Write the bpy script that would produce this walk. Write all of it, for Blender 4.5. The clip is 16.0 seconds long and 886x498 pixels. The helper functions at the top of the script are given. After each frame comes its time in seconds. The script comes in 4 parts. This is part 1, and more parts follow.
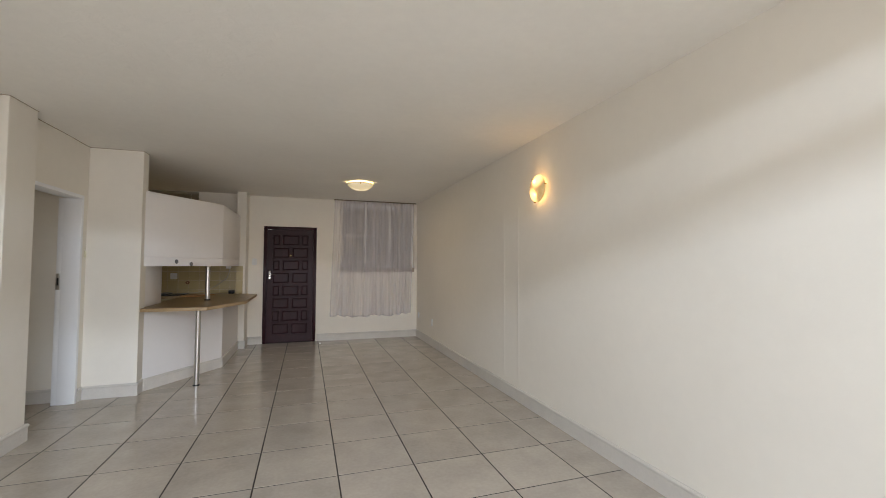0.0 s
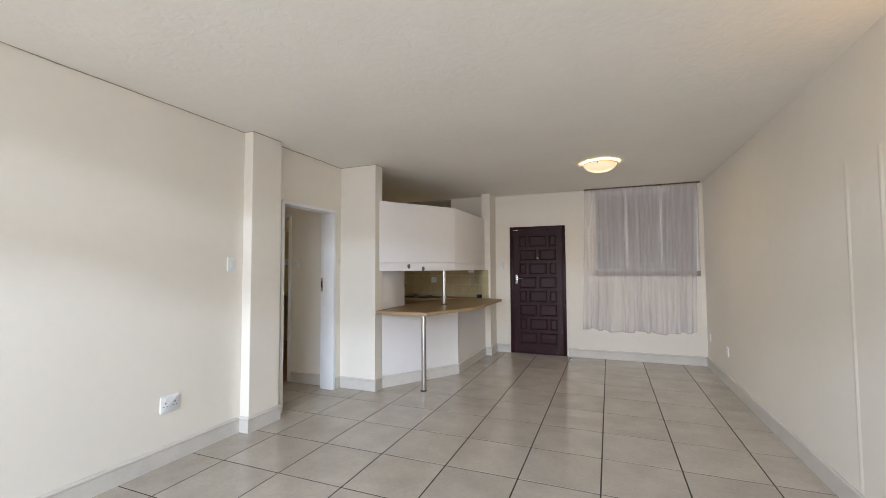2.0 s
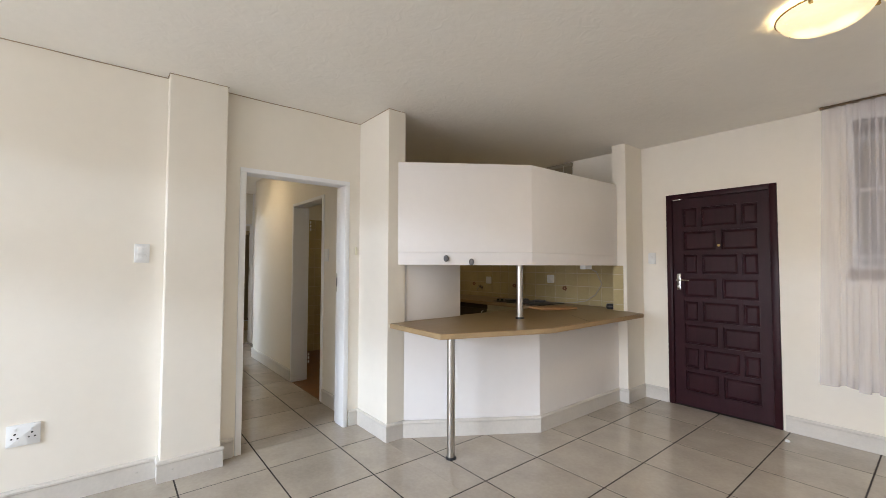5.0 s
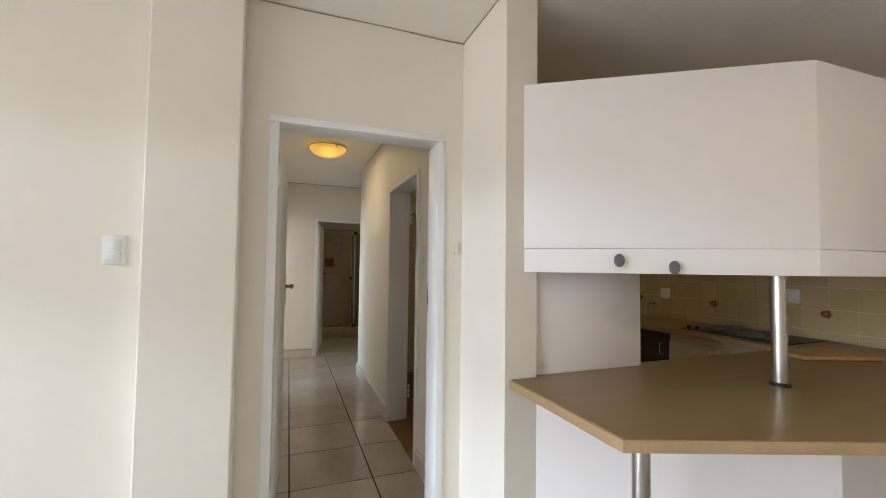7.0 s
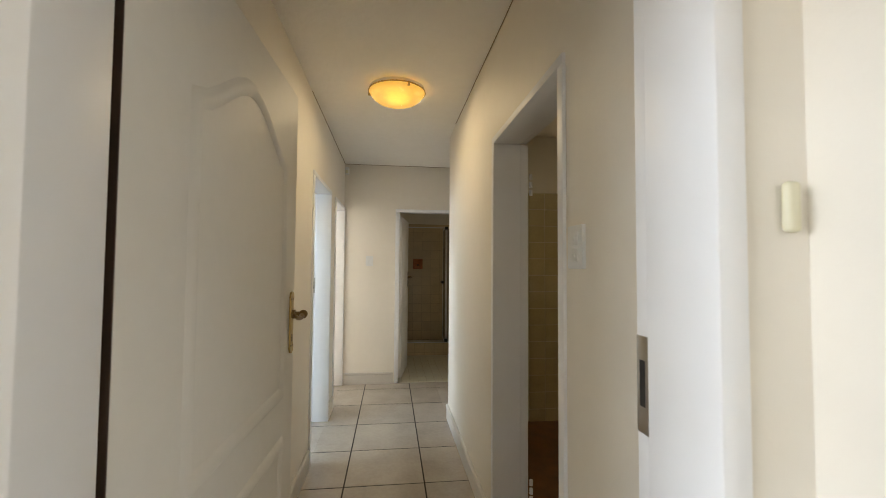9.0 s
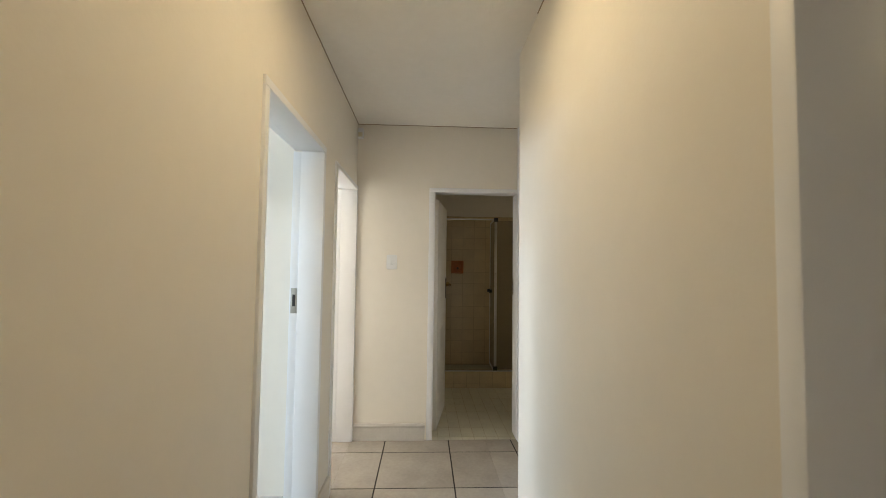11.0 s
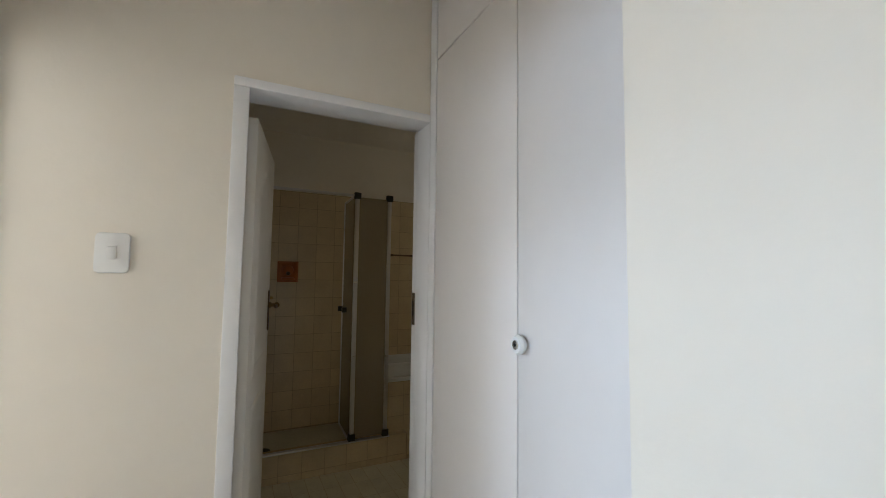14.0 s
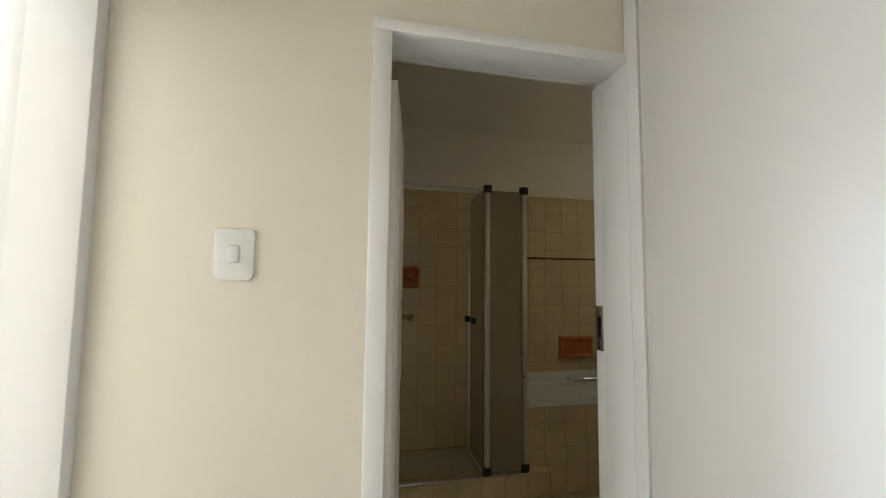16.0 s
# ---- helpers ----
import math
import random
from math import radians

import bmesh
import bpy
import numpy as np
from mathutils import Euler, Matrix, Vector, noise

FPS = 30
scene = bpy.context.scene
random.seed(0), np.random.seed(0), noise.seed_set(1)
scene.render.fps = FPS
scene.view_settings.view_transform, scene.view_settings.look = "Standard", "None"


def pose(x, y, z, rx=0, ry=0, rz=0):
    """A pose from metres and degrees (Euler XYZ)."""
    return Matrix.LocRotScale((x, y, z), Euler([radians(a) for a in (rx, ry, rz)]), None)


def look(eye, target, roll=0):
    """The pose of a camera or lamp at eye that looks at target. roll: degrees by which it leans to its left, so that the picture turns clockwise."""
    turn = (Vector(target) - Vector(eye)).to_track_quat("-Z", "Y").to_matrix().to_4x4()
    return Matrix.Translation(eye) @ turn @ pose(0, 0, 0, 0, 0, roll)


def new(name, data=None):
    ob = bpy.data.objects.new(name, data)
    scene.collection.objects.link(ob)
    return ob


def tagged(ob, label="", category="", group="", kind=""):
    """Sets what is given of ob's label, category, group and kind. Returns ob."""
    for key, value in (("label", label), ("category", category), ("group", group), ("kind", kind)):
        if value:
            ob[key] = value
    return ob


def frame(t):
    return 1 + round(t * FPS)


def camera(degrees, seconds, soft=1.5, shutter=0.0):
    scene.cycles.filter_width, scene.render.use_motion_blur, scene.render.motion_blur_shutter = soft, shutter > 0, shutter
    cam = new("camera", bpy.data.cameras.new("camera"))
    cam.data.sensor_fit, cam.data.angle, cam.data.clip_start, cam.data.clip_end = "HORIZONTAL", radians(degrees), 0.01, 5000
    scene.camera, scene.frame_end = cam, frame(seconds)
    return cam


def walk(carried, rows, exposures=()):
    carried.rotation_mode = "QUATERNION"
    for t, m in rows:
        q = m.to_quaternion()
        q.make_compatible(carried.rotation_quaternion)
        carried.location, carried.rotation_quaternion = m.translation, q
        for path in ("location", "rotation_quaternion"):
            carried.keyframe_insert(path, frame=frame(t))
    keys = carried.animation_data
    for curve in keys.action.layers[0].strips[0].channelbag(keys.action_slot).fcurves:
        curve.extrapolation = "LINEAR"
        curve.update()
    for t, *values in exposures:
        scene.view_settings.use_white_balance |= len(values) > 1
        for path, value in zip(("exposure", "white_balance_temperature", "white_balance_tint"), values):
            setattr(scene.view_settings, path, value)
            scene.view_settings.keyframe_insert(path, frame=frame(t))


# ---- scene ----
cam = camera(94.3, 16.0, soft=0.75, shutter=0.12)
PATH = [
    (0, (2.152, 0.935, 1.367), (2.782, 2.832, 1.45), 0.2),
    (0.5, (2.35, 1.166, 1.388), (2.591, 3.15, 1.466), 0.1),
    (1, (2.484, 1.481, 1.389), (2.345, 3.474, 1.472), -0.1),
    (1.5, (2.682, 1.76, 1.392), (2.206, 3.7, 1.479), -0.2),
    (2, (2.958, 2.024, 1.378), (2.211, 3.877, 1.474), -0.3),
    (2.5, (3.231, 2.336, 1.383), (2.265, 4.084, 1.478), -0.4),
    (3, (3.449, 2.733, 1.371), (2.32, 4.381, 1.46), -0.2),
    (3.2, (3.477, 2.897, 1.376), (2.3, 4.511, 1.462), -0.2),
    (5.3, (3.127, 4.634, 1.346), (1.505, 5.8, 1.43), 0.3),
    (5.5, (3.042, 4.761, 1.331), (1.374, 5.86, 1.421), 0.4),
    (6, (2.755, 4.98, 1.339), (1.002, 5.939, 1.434), 0.5),
    (6.5, (2.391, 5.1, 1.358), (0.575, 5.934, 1.449), 0.7),
    (7, (2.023, 5.236, 1.377), (0.152, 5.937, 1.459), 0.7),
    (7.5, (1.638, 5.374, 1.37), (-0.281, 5.929, 1.463), 0.7),
    (8, (1.251, 5.433, 1.37), (-0.694, 5.892, 1.455), 0.7),
    (8.5, (0.867, 5.521, 1.394), (-1.101, 5.872, 1.47), 0.4),
    (9, (0.477, 5.552, 1.395), (-1.506, 5.803, 1.474), 0.4),
    (9.5, (0.08, 5.597, 1.391), (-1.912, 5.76, 1.476), 0.5),
    (10, (-0.311, 5.636, 1.4), (-2.306, 5.741, 1.489), 0.6),
    (10.2, (-0.457, 5.638, 1.399), (-2.454, 5.721, 1.492), 0.7),
    (12.3, (-2.01, 5.436, 1.388), (-3.999, 5.601, 1.506), 0.9),
    (12.5, (-2.142, 5.44, 1.396), (-4.126, 5.669, 1.511), 1.0),
    (13, (-2.478, 5.464, 1.391), (-4.425, 5.904, 1.514), 0.8),
    (13.5, (-2.734, 5.537, 1.39), (-4.608, 6.221, 1.522), 0.7),
    (14, (-2.916, 5.643, 1.377), (-4.704, 6.529, 1.517), 0.7),
    (14.5, (-3.087, 5.7, 1.389), (-4.821, 6.687, 1.531), 0.6),
    (15, (-3.267, 5.668, 1.39), (-5.027, 6.607, 1.537), 0.6),
    (15.5, (-3.407, 5.618, 1.391), (-5.256, 6.363, 1.545), 0.7),
    (16, (-3.436, 5.558, 1.382), (-5.379, 6.002, 1.54), 0.6),
]
EXPOSURES = [(0, -0.27, 6900, 16), (1, 0.08, 6500, 16), (2, 0.24, 6480, 16), (3, 0.34, 6460, 16), (5.5, 0.62, 6620, 16), (7.5, 0.56, 6580, 14),
             (8.5, 0.68, 6450, 14), (9.2, 0.9, 7020, 12), (10.2, 1.08, 7200, 11), (12.3, 0.62, 5850, 15), (13.5, 0.66, 5880, 13), (14.5, 0.84, 6400, 13), (16, 1.14, 6450, 10)]
walk(cam, [(t, look(e, g, r)) for t, e, g, r in PATH], EXPOSURES)

# ---------- world, sun, large lights ----------
world = bpy.data.worlds.new("sky")
scene.world = world
world.use_nodes = True
wn = world.node_tree
sky = wn.nodes.new("ShaderNodeTexSky")
sky.sky_type = 'NISHITA'
sky.sun_disc = False
sky.sun_elevation = radians(50)
sky.sun_rotation = radians(200)
wn.nodes["Background"].inputs["Strength"].default_value = 0.12
wn.links.new(sky.outputs[0], wn.nodes["Background"].inputs[0])
SUN = bpy.data.lights.new("sun", 'SUN')
SUN.energy, SUN.angle, SUN.color = 1.0, radians(12), (1.0, 0.95, 0.88)
new("sun", SUN).matrix_world = look((0, -20, 24), (0, 0, 0))


def area_light(name, eye, target, sx, sy, watts, color):
    d = bpy.data.lights.new(name, 'AREA')
    d.shape, d.size, d.size_y, d.energy, d.color = 'RECTANGLE', sx, sy, watts, color
    new(name, d).matrix_world = look(eye, target)


def bulb(name, at, watts, color, radius=0.05):
    d = bpy.data.lights.new(name, 'POINT')
    d.energy, d.color, d.shadow_soft_size = watts, color, radius
    new(name, d).location = at


DAY = (0.64, 0.81, 1.0)
DAY_COOL = (0.55, 0.765, 1.0)
area_light("living_window_light", (2.2, -2.8, 1.35), (2.2, 1.6, 2.2), 5.2, 2.2, 174, (0.93, 0.95, 1.0))
area_light("living_window_light", (2.2, -2.8, 2.91), (2.2, 1.6, 2.0), 5.2, 0.24, 545, DAY)
area_light("unseen_bedroom_light", (-1.9, 1.22, 2.0), (-2.6, 5, 0.4), 1.9, 0.55, 39, DAY_COOL)
# made-up west lamp: bounces off the partition to brighten the hall's end wall
area_light("unseen_bedroom_light", (-6.56, 3.0, 1.6), (-3.56, 3.3, 1.1), 1.5, 1.3, 92, (0.88, 0.93, 1.0))
area_light("unseen_bedroom_light", (-4.4, 1.22, 1.9), (-4.1, 5, 0.8), 1.4, 0.7, 13, (0.78, 0.88, 1.0))
area_light("front_window_light", (3.45, 8.95, 1.93), (3.45, 5, 1.6), 1.3, 1.1, 1.3, (1.0, 0.93, 0.88))
area_light("kitchen_window_light", (-4.0, 8.95, 1.93), (-4.0, 5, 1.7), 0.8, 1.1, 16, (1.0, 0.77, 0.47))
area_light("kitchen_window_light", (-0.35, 8.95, 1.93), (-0.35, 5, 2.4), 1.5, 1.1, 3.2, (1.0, 0.75, 0.42))
# added fill lamp that brightens the bathroom; no source is known there
area_light("bathroom_fill_light", (-5.6, 8.6, 1.85), (-5.6, 5, 0.6), 0.8, 0.6, 1.85, (1.0, 0.86, 0.62))
area_light("kitchen_tube_light", (-1.5, 7.5, 2.49), (-1.5, 7.5, 0), 1.1, 0.1, 1.9, (1.0, 0.84, 0.5))


def lamp_disc(name, at, target, size, watts, color):
    d = bpy.data.lights.new(name, 'AREA')
    d.shape, d.size, d.energy, d.color = 'DISK', size, watts, color
    new(name, d).matrix_world = look(at, target)


lamp_disc("ceiling_lamp_bulb", (2.89, 7.03, 2.53), (2.89, 7.03, 0), 0.2, 5.5, (1.0, 0.80, 0.5))
lamp_disc("hall_lamp_bulb", (-2.29, 5.58, 2.53), (-2.29, 5.58, 0), 0.34, 3.3, (1.0, 0.82, 0.52))
bulb("sconce_bulb", (4.14, 4.27, 2.16), 0.75, (1.0, 0.62, 0.25), 0.025)
bulb("sconce_bulb", (4.14, 4.25, 2.03), 0.75, (1.0, 0.62, 0.25), 0.025)


# ---------- materials ----------
def mat(name, color, rough=0.6, vary=0.04, scale=3.0, bump=0.0, bump_scale=60.0, metal=0.0, spec=0.5, detail=6.0,
        rvary=0.08, island=0.0, coat=0.0, obj_random=0.0, stretch=(1, 1, 1), twist=0.0):
    m = bpy.data.materials.new(name)
    m.use_nodes = True
    t = m.node_tree
    b = t.nodes["Principled BSDF"]
    b.inputs["Metallic"].default_value = metal
    b.inputs["Specular IOR Level"].default_value = spec
    b.inputs["Coat Weight"].default_value = coat
    b.inputs["Coat Roughness"].default_value = 0.15
    co = t.nodes.new("ShaderNodeTexCoord")
    mp = t.nodes.new("ShaderNodeMapping")
    mp.inputs["Scale"].default_value = stretch
    t.links.new(co.outputs["Object"], mp.inputs["Vector"])
    n1 = t.nodes.new("ShaderNodeTexNoise")
    n1.inputs["Scale"].default_value, n1.inputs["Detail"].default_value = scale, detail
    n2 = t.nodes.new("ShaderNodeTexNoise")
    n2.inputs["Scale"].default_value, n2.inputs["Detail"].default_value = scale * 11, 4
    for n in (n1, n2):
        t.links.new(mp.outputs[0], n.inputs["Vector"])
    mix = t.nodes.new("ShaderNodeMix")
    mix.inputs[0].default_value = 0.35
    t.links.new(n1.outputs[0], mix.inputs[2])
    t.links.new(n2.outputs[0], mix.inputs[3])
    val = mix.outputs[0]
    if obj_random:
        oi = t.nodes.new("ShaderNodeObjectInfo")
        sh = t.nodes.new("ShaderNodeVectorMath")
        sh.operation = 'MULTIPLY_ADD'
        sh.inputs[1].default_value = (37.0, 53.0, 71.0)
        t.links.new(oi.outputs["Random"], sh.inputs[0])
        t.links.new(mp.outputs[0], sh.inputs[2])
        for n in (n1, n2):
            t.links.new(sh.outputs[0], n.inputs["Vector"])
        ma = t.nodes.new("ShaderNodeMath")
        ma.operation = 'MULTIPLY_ADD'
        ma.inputs[1].default_value = obj_random
        t.links.new(oi.outputs["Random"], ma.inputs[0])
        t.links.new(val, ma.inputs[2])
        sb = t.nodes.new("ShaderNodeMath")
        sb.operation = 'SUBTRACT'
        sb.inputs[1].default_value = obj_random / 2
        t.links.new(ma.outputs[0], sb.inputs[0])
        val = sb.outputs[0]
    r = t.nodes.new("ShaderNodeValToRGB")
    r.color_ramp.elements[0].position, r.color_ramp.elements[1].position = 0.3, 0.7
    r.color_ramp.elements[0].color = (*[max(0, c * (1 - vary)) for c in color], 1)
    r.color_ramp.elements[1].color = (*[min(1, c * (1 + vary)) for c in color], 1)
    t.links.new(val, r.inputs[0])
    t.links.new(r.outputs[0], b.inputs["Base Color"])
    mr = t.nodes.new("ShaderNodeMapRange")
    mr.inputs["To Min"].default_value, mr.inputs["To Max"].default_value = max(0.02, rough - rvary), min(1, rough + rvary)
    t.links.new(n1.outputs[0], mr.inputs["Value"])
    t.links.new(mr.outputs[0], b.inputs["Roughness"])
    if bump:
        n3 = t.nodes.new("ShaderNodeTexNoise")
        n3.inputs["Scale"].default_value, n3.inputs["Detail"].default_value, n3.inputs["Distortion"].default_value = bump_scale, 6, twist
        t.links.new(mp.outputs[0], n3.inputs["Vector"])
        bp = t.nodes.new("ShaderNodeBump")
        bp.inputs["Strength"].default_value, bp.inputs["Distance"].default_value = bump, 0.01
        t.links.new(n3.outputs[0], bp.inputs["Height"])
        t.links.new(bp.outputs[0], b.inputs["Normal"])
    return m


def glow(name, color, strength, base=(0.9, 0.85, 0.7), spots=(), hot=2.0, spread=0.06):
    """Lit glass: even glow, stronger near the bulbs at spots (local places)."""
    m = mat(name, base, 0.25, 0.05, 20)
    t = m.node_tree
    b = t.nodes["Principled BSDF"]
    b.inputs["Emission Color"].default_value = (*color, 1)
    n = t.nodes.new("ShaderNodeTexNoise")
    n.inputs["Scale"].default_value = 9.0
    mr = t.nodes.new("ShaderNodeMapRange")
    mr.inputs["To Min"].default_value, mr.inputs["To Max"].default_value = strength * 0.7, strength * 1.3
    t.links.new(n.outputs[0], mr.inputs["Value"])
    co = t.nodes.new("ShaderNodeTexCoord")
    total = mr.outputs[0]
    for sp in spots:
        d = t.nodes.new("ShaderNodeVectorMath")
        d.operation = 'DISTANCE'
        d.inputs[1].default_value = sp
        t.links.new(co.outputs["Object"], d.inputs[0])
        f = t.nodes.new("ShaderNodeMapRange")
        f.interpolation_type = 'SMOOTHERSTEP'
        f.inputs["From Min"].default_value, f.inputs["From Max"].default_value = 0.02, spread * 1.6
        f.inputs["To Min"].default_value, f.inputs["To Max"].default_value = hot, 0.0
        t.links.new(d.outputs["Value"], f.inputs["Value"])
        a = t.nodes.new("ShaderNodeMath")
        t.links.new(total, a.inputs[0])
        t.links.new(f.outputs[0], a.inputs[1])
        total = a.outputs[0]
    t.links.new(total, b.inputs["Emission Strength"])
    return m


def glass(name, color, rough=0.02, mixing=0.15):
    m = bpy.data.materials.new(name)
    m.use_nodes = True
    t = m.node_tree
    t.nodes.remove(t.nodes["Principled BSDF"])
    tr, gl, mx = (t.nodes.new("ShaderNode" + k) for k in ("BsdfTransparent", "BsdfGlossy", "MixShader"))
    tr.inputs[0].default_value = (*color, 1)
    gl.inputs["Roughness"].default_value = rough
    mx.inputs[0].default_value = mixing
    t.links.new(tr.outputs[0], mx.inputs[1])
    t.links.new(gl.outputs[0], mx.inputs[2])
    t.links.new(mx.outputs[0], t.nodes["Material Output"].inputs[0])
    return m


def sheer(name, color, clear, vary=0.1, stretch=None):
    m = bpy.data.materials.new(name)
    m.use_nodes = True
    t = m.node_tree
    t.nodes.remove(t.nodes["Principled BSDF"])
    tr, tl, df, m1, m2 = (t.nodes.new("ShaderNode" + k) for k in
                          ("BsdfTransparent", "BsdfTranslucent", "BsdfDiffuse", "MixShader", "MixShader"))
    tl.inputs[0].default_value = df.inputs[0].default_value = (*color, 1)
    wv = t.nodes.new("ShaderNodeTexNoise")
    wv.inputs["Scale"].default_value = 25
    if stretch:
        co, mp = t.nodes.new("ShaderNodeTexCoord"), t.nodes.new("ShaderNodeMapping")
        mp.inputs["Scale"].default_value = stretch
        t.links.new(co.outputs["Object"], mp.inputs["Vector"])
        t.links.new(mp.outputs[0], wv.inputs["Vector"])
    mr = t.nodes.new("ShaderNodeMapRange")
    mr.inputs["To Min"].default_value, mr.inputs["To Max"].default_value = clear - vary, clear + vary
    t.links.new(wv.outputs[0], mr.inputs["Value"])
    m1.inputs[0].default_value = 0.55
    t.links.new(tl.outputs[0], m1.inputs[1])
    t.links.new(df.outputs[0], m1.inputs[2])
    t.links.new(mr.outputs[0], m2.inputs[0])
    t.links.new(m1.outputs[0], m2.inputs[1])
    t.links.new(tr.outputs[0], m2.inputs[2])
    t.links.new(m2.outputs[0], t.nodes["Material Output"].inputs[0])
    return m


WALL = mat("cream wall paint", (0.84, 0.793, 0.703), 0.55, 0.025, 1.2, 0.045, 70)
CEIL = mat("textured ceiling plaster", (0.90, 0.868, 0.80), 0.8, 0.03, 1.5, 0.3, 13, twist=1.6)
WHITE = mat("white satin enamel", (0.86, 0.865, 0.87), 0.42, 0.015, 2, 0.012, 40)
LEAF = mat("off-white door paint", (0.79, 0.765, 0.705), 0.55, 0.03, 2, 0.06, 30)
SKIRT = mat("cream tile skirting", (0.64, 0.605, 0.55), 0.38, 0.08, 5)
TILE = mat("beige ceramic tile", (0.44, 0.39, 0.33), 0.16, 0.14, 4, 0.04, 30, obj_random=0.16, rvary=0.07)
GROUT = mat("dark grout", (0.03, 0.022, 0.018), 0.9, 0.2, 30)
LAMINATE = mat("white laminate", (0.83, 0.80, 0.775), 0.4, 0.02, 1.5)
WOODTOP = mat("beech laminate", (0.275, 0.187, 0.09), 0.33, 0.16, 3, stretch=(1, 0.12, 1))
WOODEDGE = mat("beech edging", (0.42, 0.295, 0.16), 0.4, 0.1, 8)
STEEL = mat("brushed steel", (0.55, 0.53, 0.5), 0.28, 0.08, 8, metal=1.0, stretch=(1, 1, 0.05))
CHROME = mat("chrome", (0.7, 0.7, 0.7), 0.12, 0.02, 8, metal=1.0)
BRASS = mat("aged brass", (0.48, 0.33, 0.12), 0.32, 0.25, 25, metal=1.0)
LEVER = mat("darkened brass", (0.27, 0.18, 0.075), 0.36, 0.25, 25, metal=1.0)
BRONZE = mat("dark bronze", (0.16, 0.12, 0.08), 0.4, 0.2, 25, metal=1.0)
MAHOG = mat("dark mahogany varnish", (0.030, 0.0084, 0.012), 0.36, 0.3, 6, stretch=(4, 4, 0.4), spec=0.17)
BLACK = mat("black plastic", (0.02, 0.02, 0.022), 0.35, 0.2, 20)
GREY = mat("grey plastic", (0.12, 0.12, 0.13), 0.4, 0.1, 20)
PLATE = mat("white plastic", (0.8, 0.81, 0.8), 0.35, 0.02, 10)
IVORY = mat("ivory plastic", (0.74, 0.70, 0.52), 0.4, 0.03, 10)
KTILE = mat("cream glazed tile", (0.50, 0.41, 0.225), 0.15, 0.1, 6, obj_random=0.12)
BTILE = mat("ivory bathroom tile", (0.62, 0.51, 0.33), 0.17, 0.1, 6, obj_random=0.12)
BGROUT = mat("brown wall grout", (0.43, 0.34, 0.205), 0.9, 0.2, 30)
KGROUT = mat("pale wall grout", (0.57, 0.50, 0.35), 0.9, 0.2, 30)
DARKWOOD_GAP = mat("dark brown laminate and gap shade", (0.045, 0.026, 0.016), 0.4, 0.3, 6)
BFLOOR = mat("pale bathroom floor tile", (0.58, 0.55, 0.42), 0.35, 0.12, 5, obj_random=0.12)
KFLOOR = mat("russet vinyl floor", (0.175, 0.08, 0.03), 0.42, 0.4, 9)
OLIVE = mat("mustard melamine", (0.42, 0.31, 0.10), 0.42, 0.05, 2)
PALE = mat("cream melamine", (0.62, 0.56, 0.38), 0.4, 0.03, 2)
ORANGE = mat("orange ceramic", (0.42, 0.14, 0.04), 0.38, 0.2, 12)
MOTIF = mat("faded brown glaze", (0.19, 0.075, 0.03), 0.3, 0.3, 40)
RAIL = mat("brown grip rail", (0.13, 0.085, 0.045), 0.4, 0.1, 10)
TUB = mat("white enamel tub", (0.78, 0.79, 0.76), 0.12, 0.02, 3)
CAULK = mat("cracked brown caulk", (0.40, 0.32, 0.23), 0.9, 0.4, 40)
OUT = mat("exterior plaster", (0.55, 0.47, 0.40), 0.8, 0.1, 3, 0.2, 60)
SILL = mat("grey-brown sill tile", (0.30, 0.26, 0.22), 0.4, 0.12, 6)
ALU = mat("anodised aluminium", (0.72, 0.72, 0.72), 0.3, 0.05, 10, metal=1.0)
BLIND = mat("cream blind slat", (0.34, 0.31, 0.24), 0.45, 0.06, 8)
CABLE = mat("grey cable", (0.45, 0.43, 0.4), 0.5, 0.05, 20)
BOARD = mat("bamboo board", (0.45, 0.25, 0.11), 0.45, 0.15, 5, stretch=(0.2, 3, 1))
CLEAR = glass("clear window glass", (0.95, 0.97, 0.96), 0.25, 0.03)
FROST = sheer("bronze shower glass", (0.50, 0.45, 0.33), 0.45, 0.02)
VOILE = sheer("white voile", (0.88, 0.85, 0.88), 0.66, 0.1, (0.9, 0.3, 0.04))
SHADE = glow("lit alabaster glass", (1.0, 0.82, 0.45), 0.5, spots=((0.06, 0.0, -0.1), (-0.06, 0.0, -0.1)), hot=0.5)
SHADE_HALL = glow("lit amber glass", (1.0, 0.55, 0.07), 0.36, (0.8, 0.6, 0.25), ((0.08, 0.0, -0.095),), 0.4, 0.08)
SHADE_WALL = glow("lit sconce glass", (1.0, 0.66, 0.24), 0.36, (0.5, 0.38, 0.2), spots=((-0.06, -0.035, 0.075), (-0.06, 0.04, -0.07)), hot=2.4, spread=0.065)
TUBE = glow("fluorescent diffuser", (0.9, 1.0, 0.55), 0.3)

# ---------- mesh helpers ----------
ORG = {}


def thing(name, at, label, category, group="", kind=""):
    ob = new(name)
    ob.empty_display_size = 0.05
    ob.location = at
    ORG[ob] = Vector(at)
    return tagged(ob, label, category, group, kind)


def finish(ob, material, smooth):
    ob.data.materials.append(material)
    if smooth:
        for p in ob.data.polygons:
            p.use_smooth = True
        ob.data.set_sharp_from_angle(angle=radians(35))


def part(name, bm, material, parent, label="", smooth=True):
    o = ORG[parent]
    bmesh.ops.translate(bm, verts=bm.verts, vec=-o)
    me = bpy.data.meshes.new(name)
    bm.to_mesh(me)
    bm.free()
    ob = new(name, me)
    ob.parent = parent
    ORG[ob] = o
    finish(ob, material, smooth)
    return tagged(ob, label)


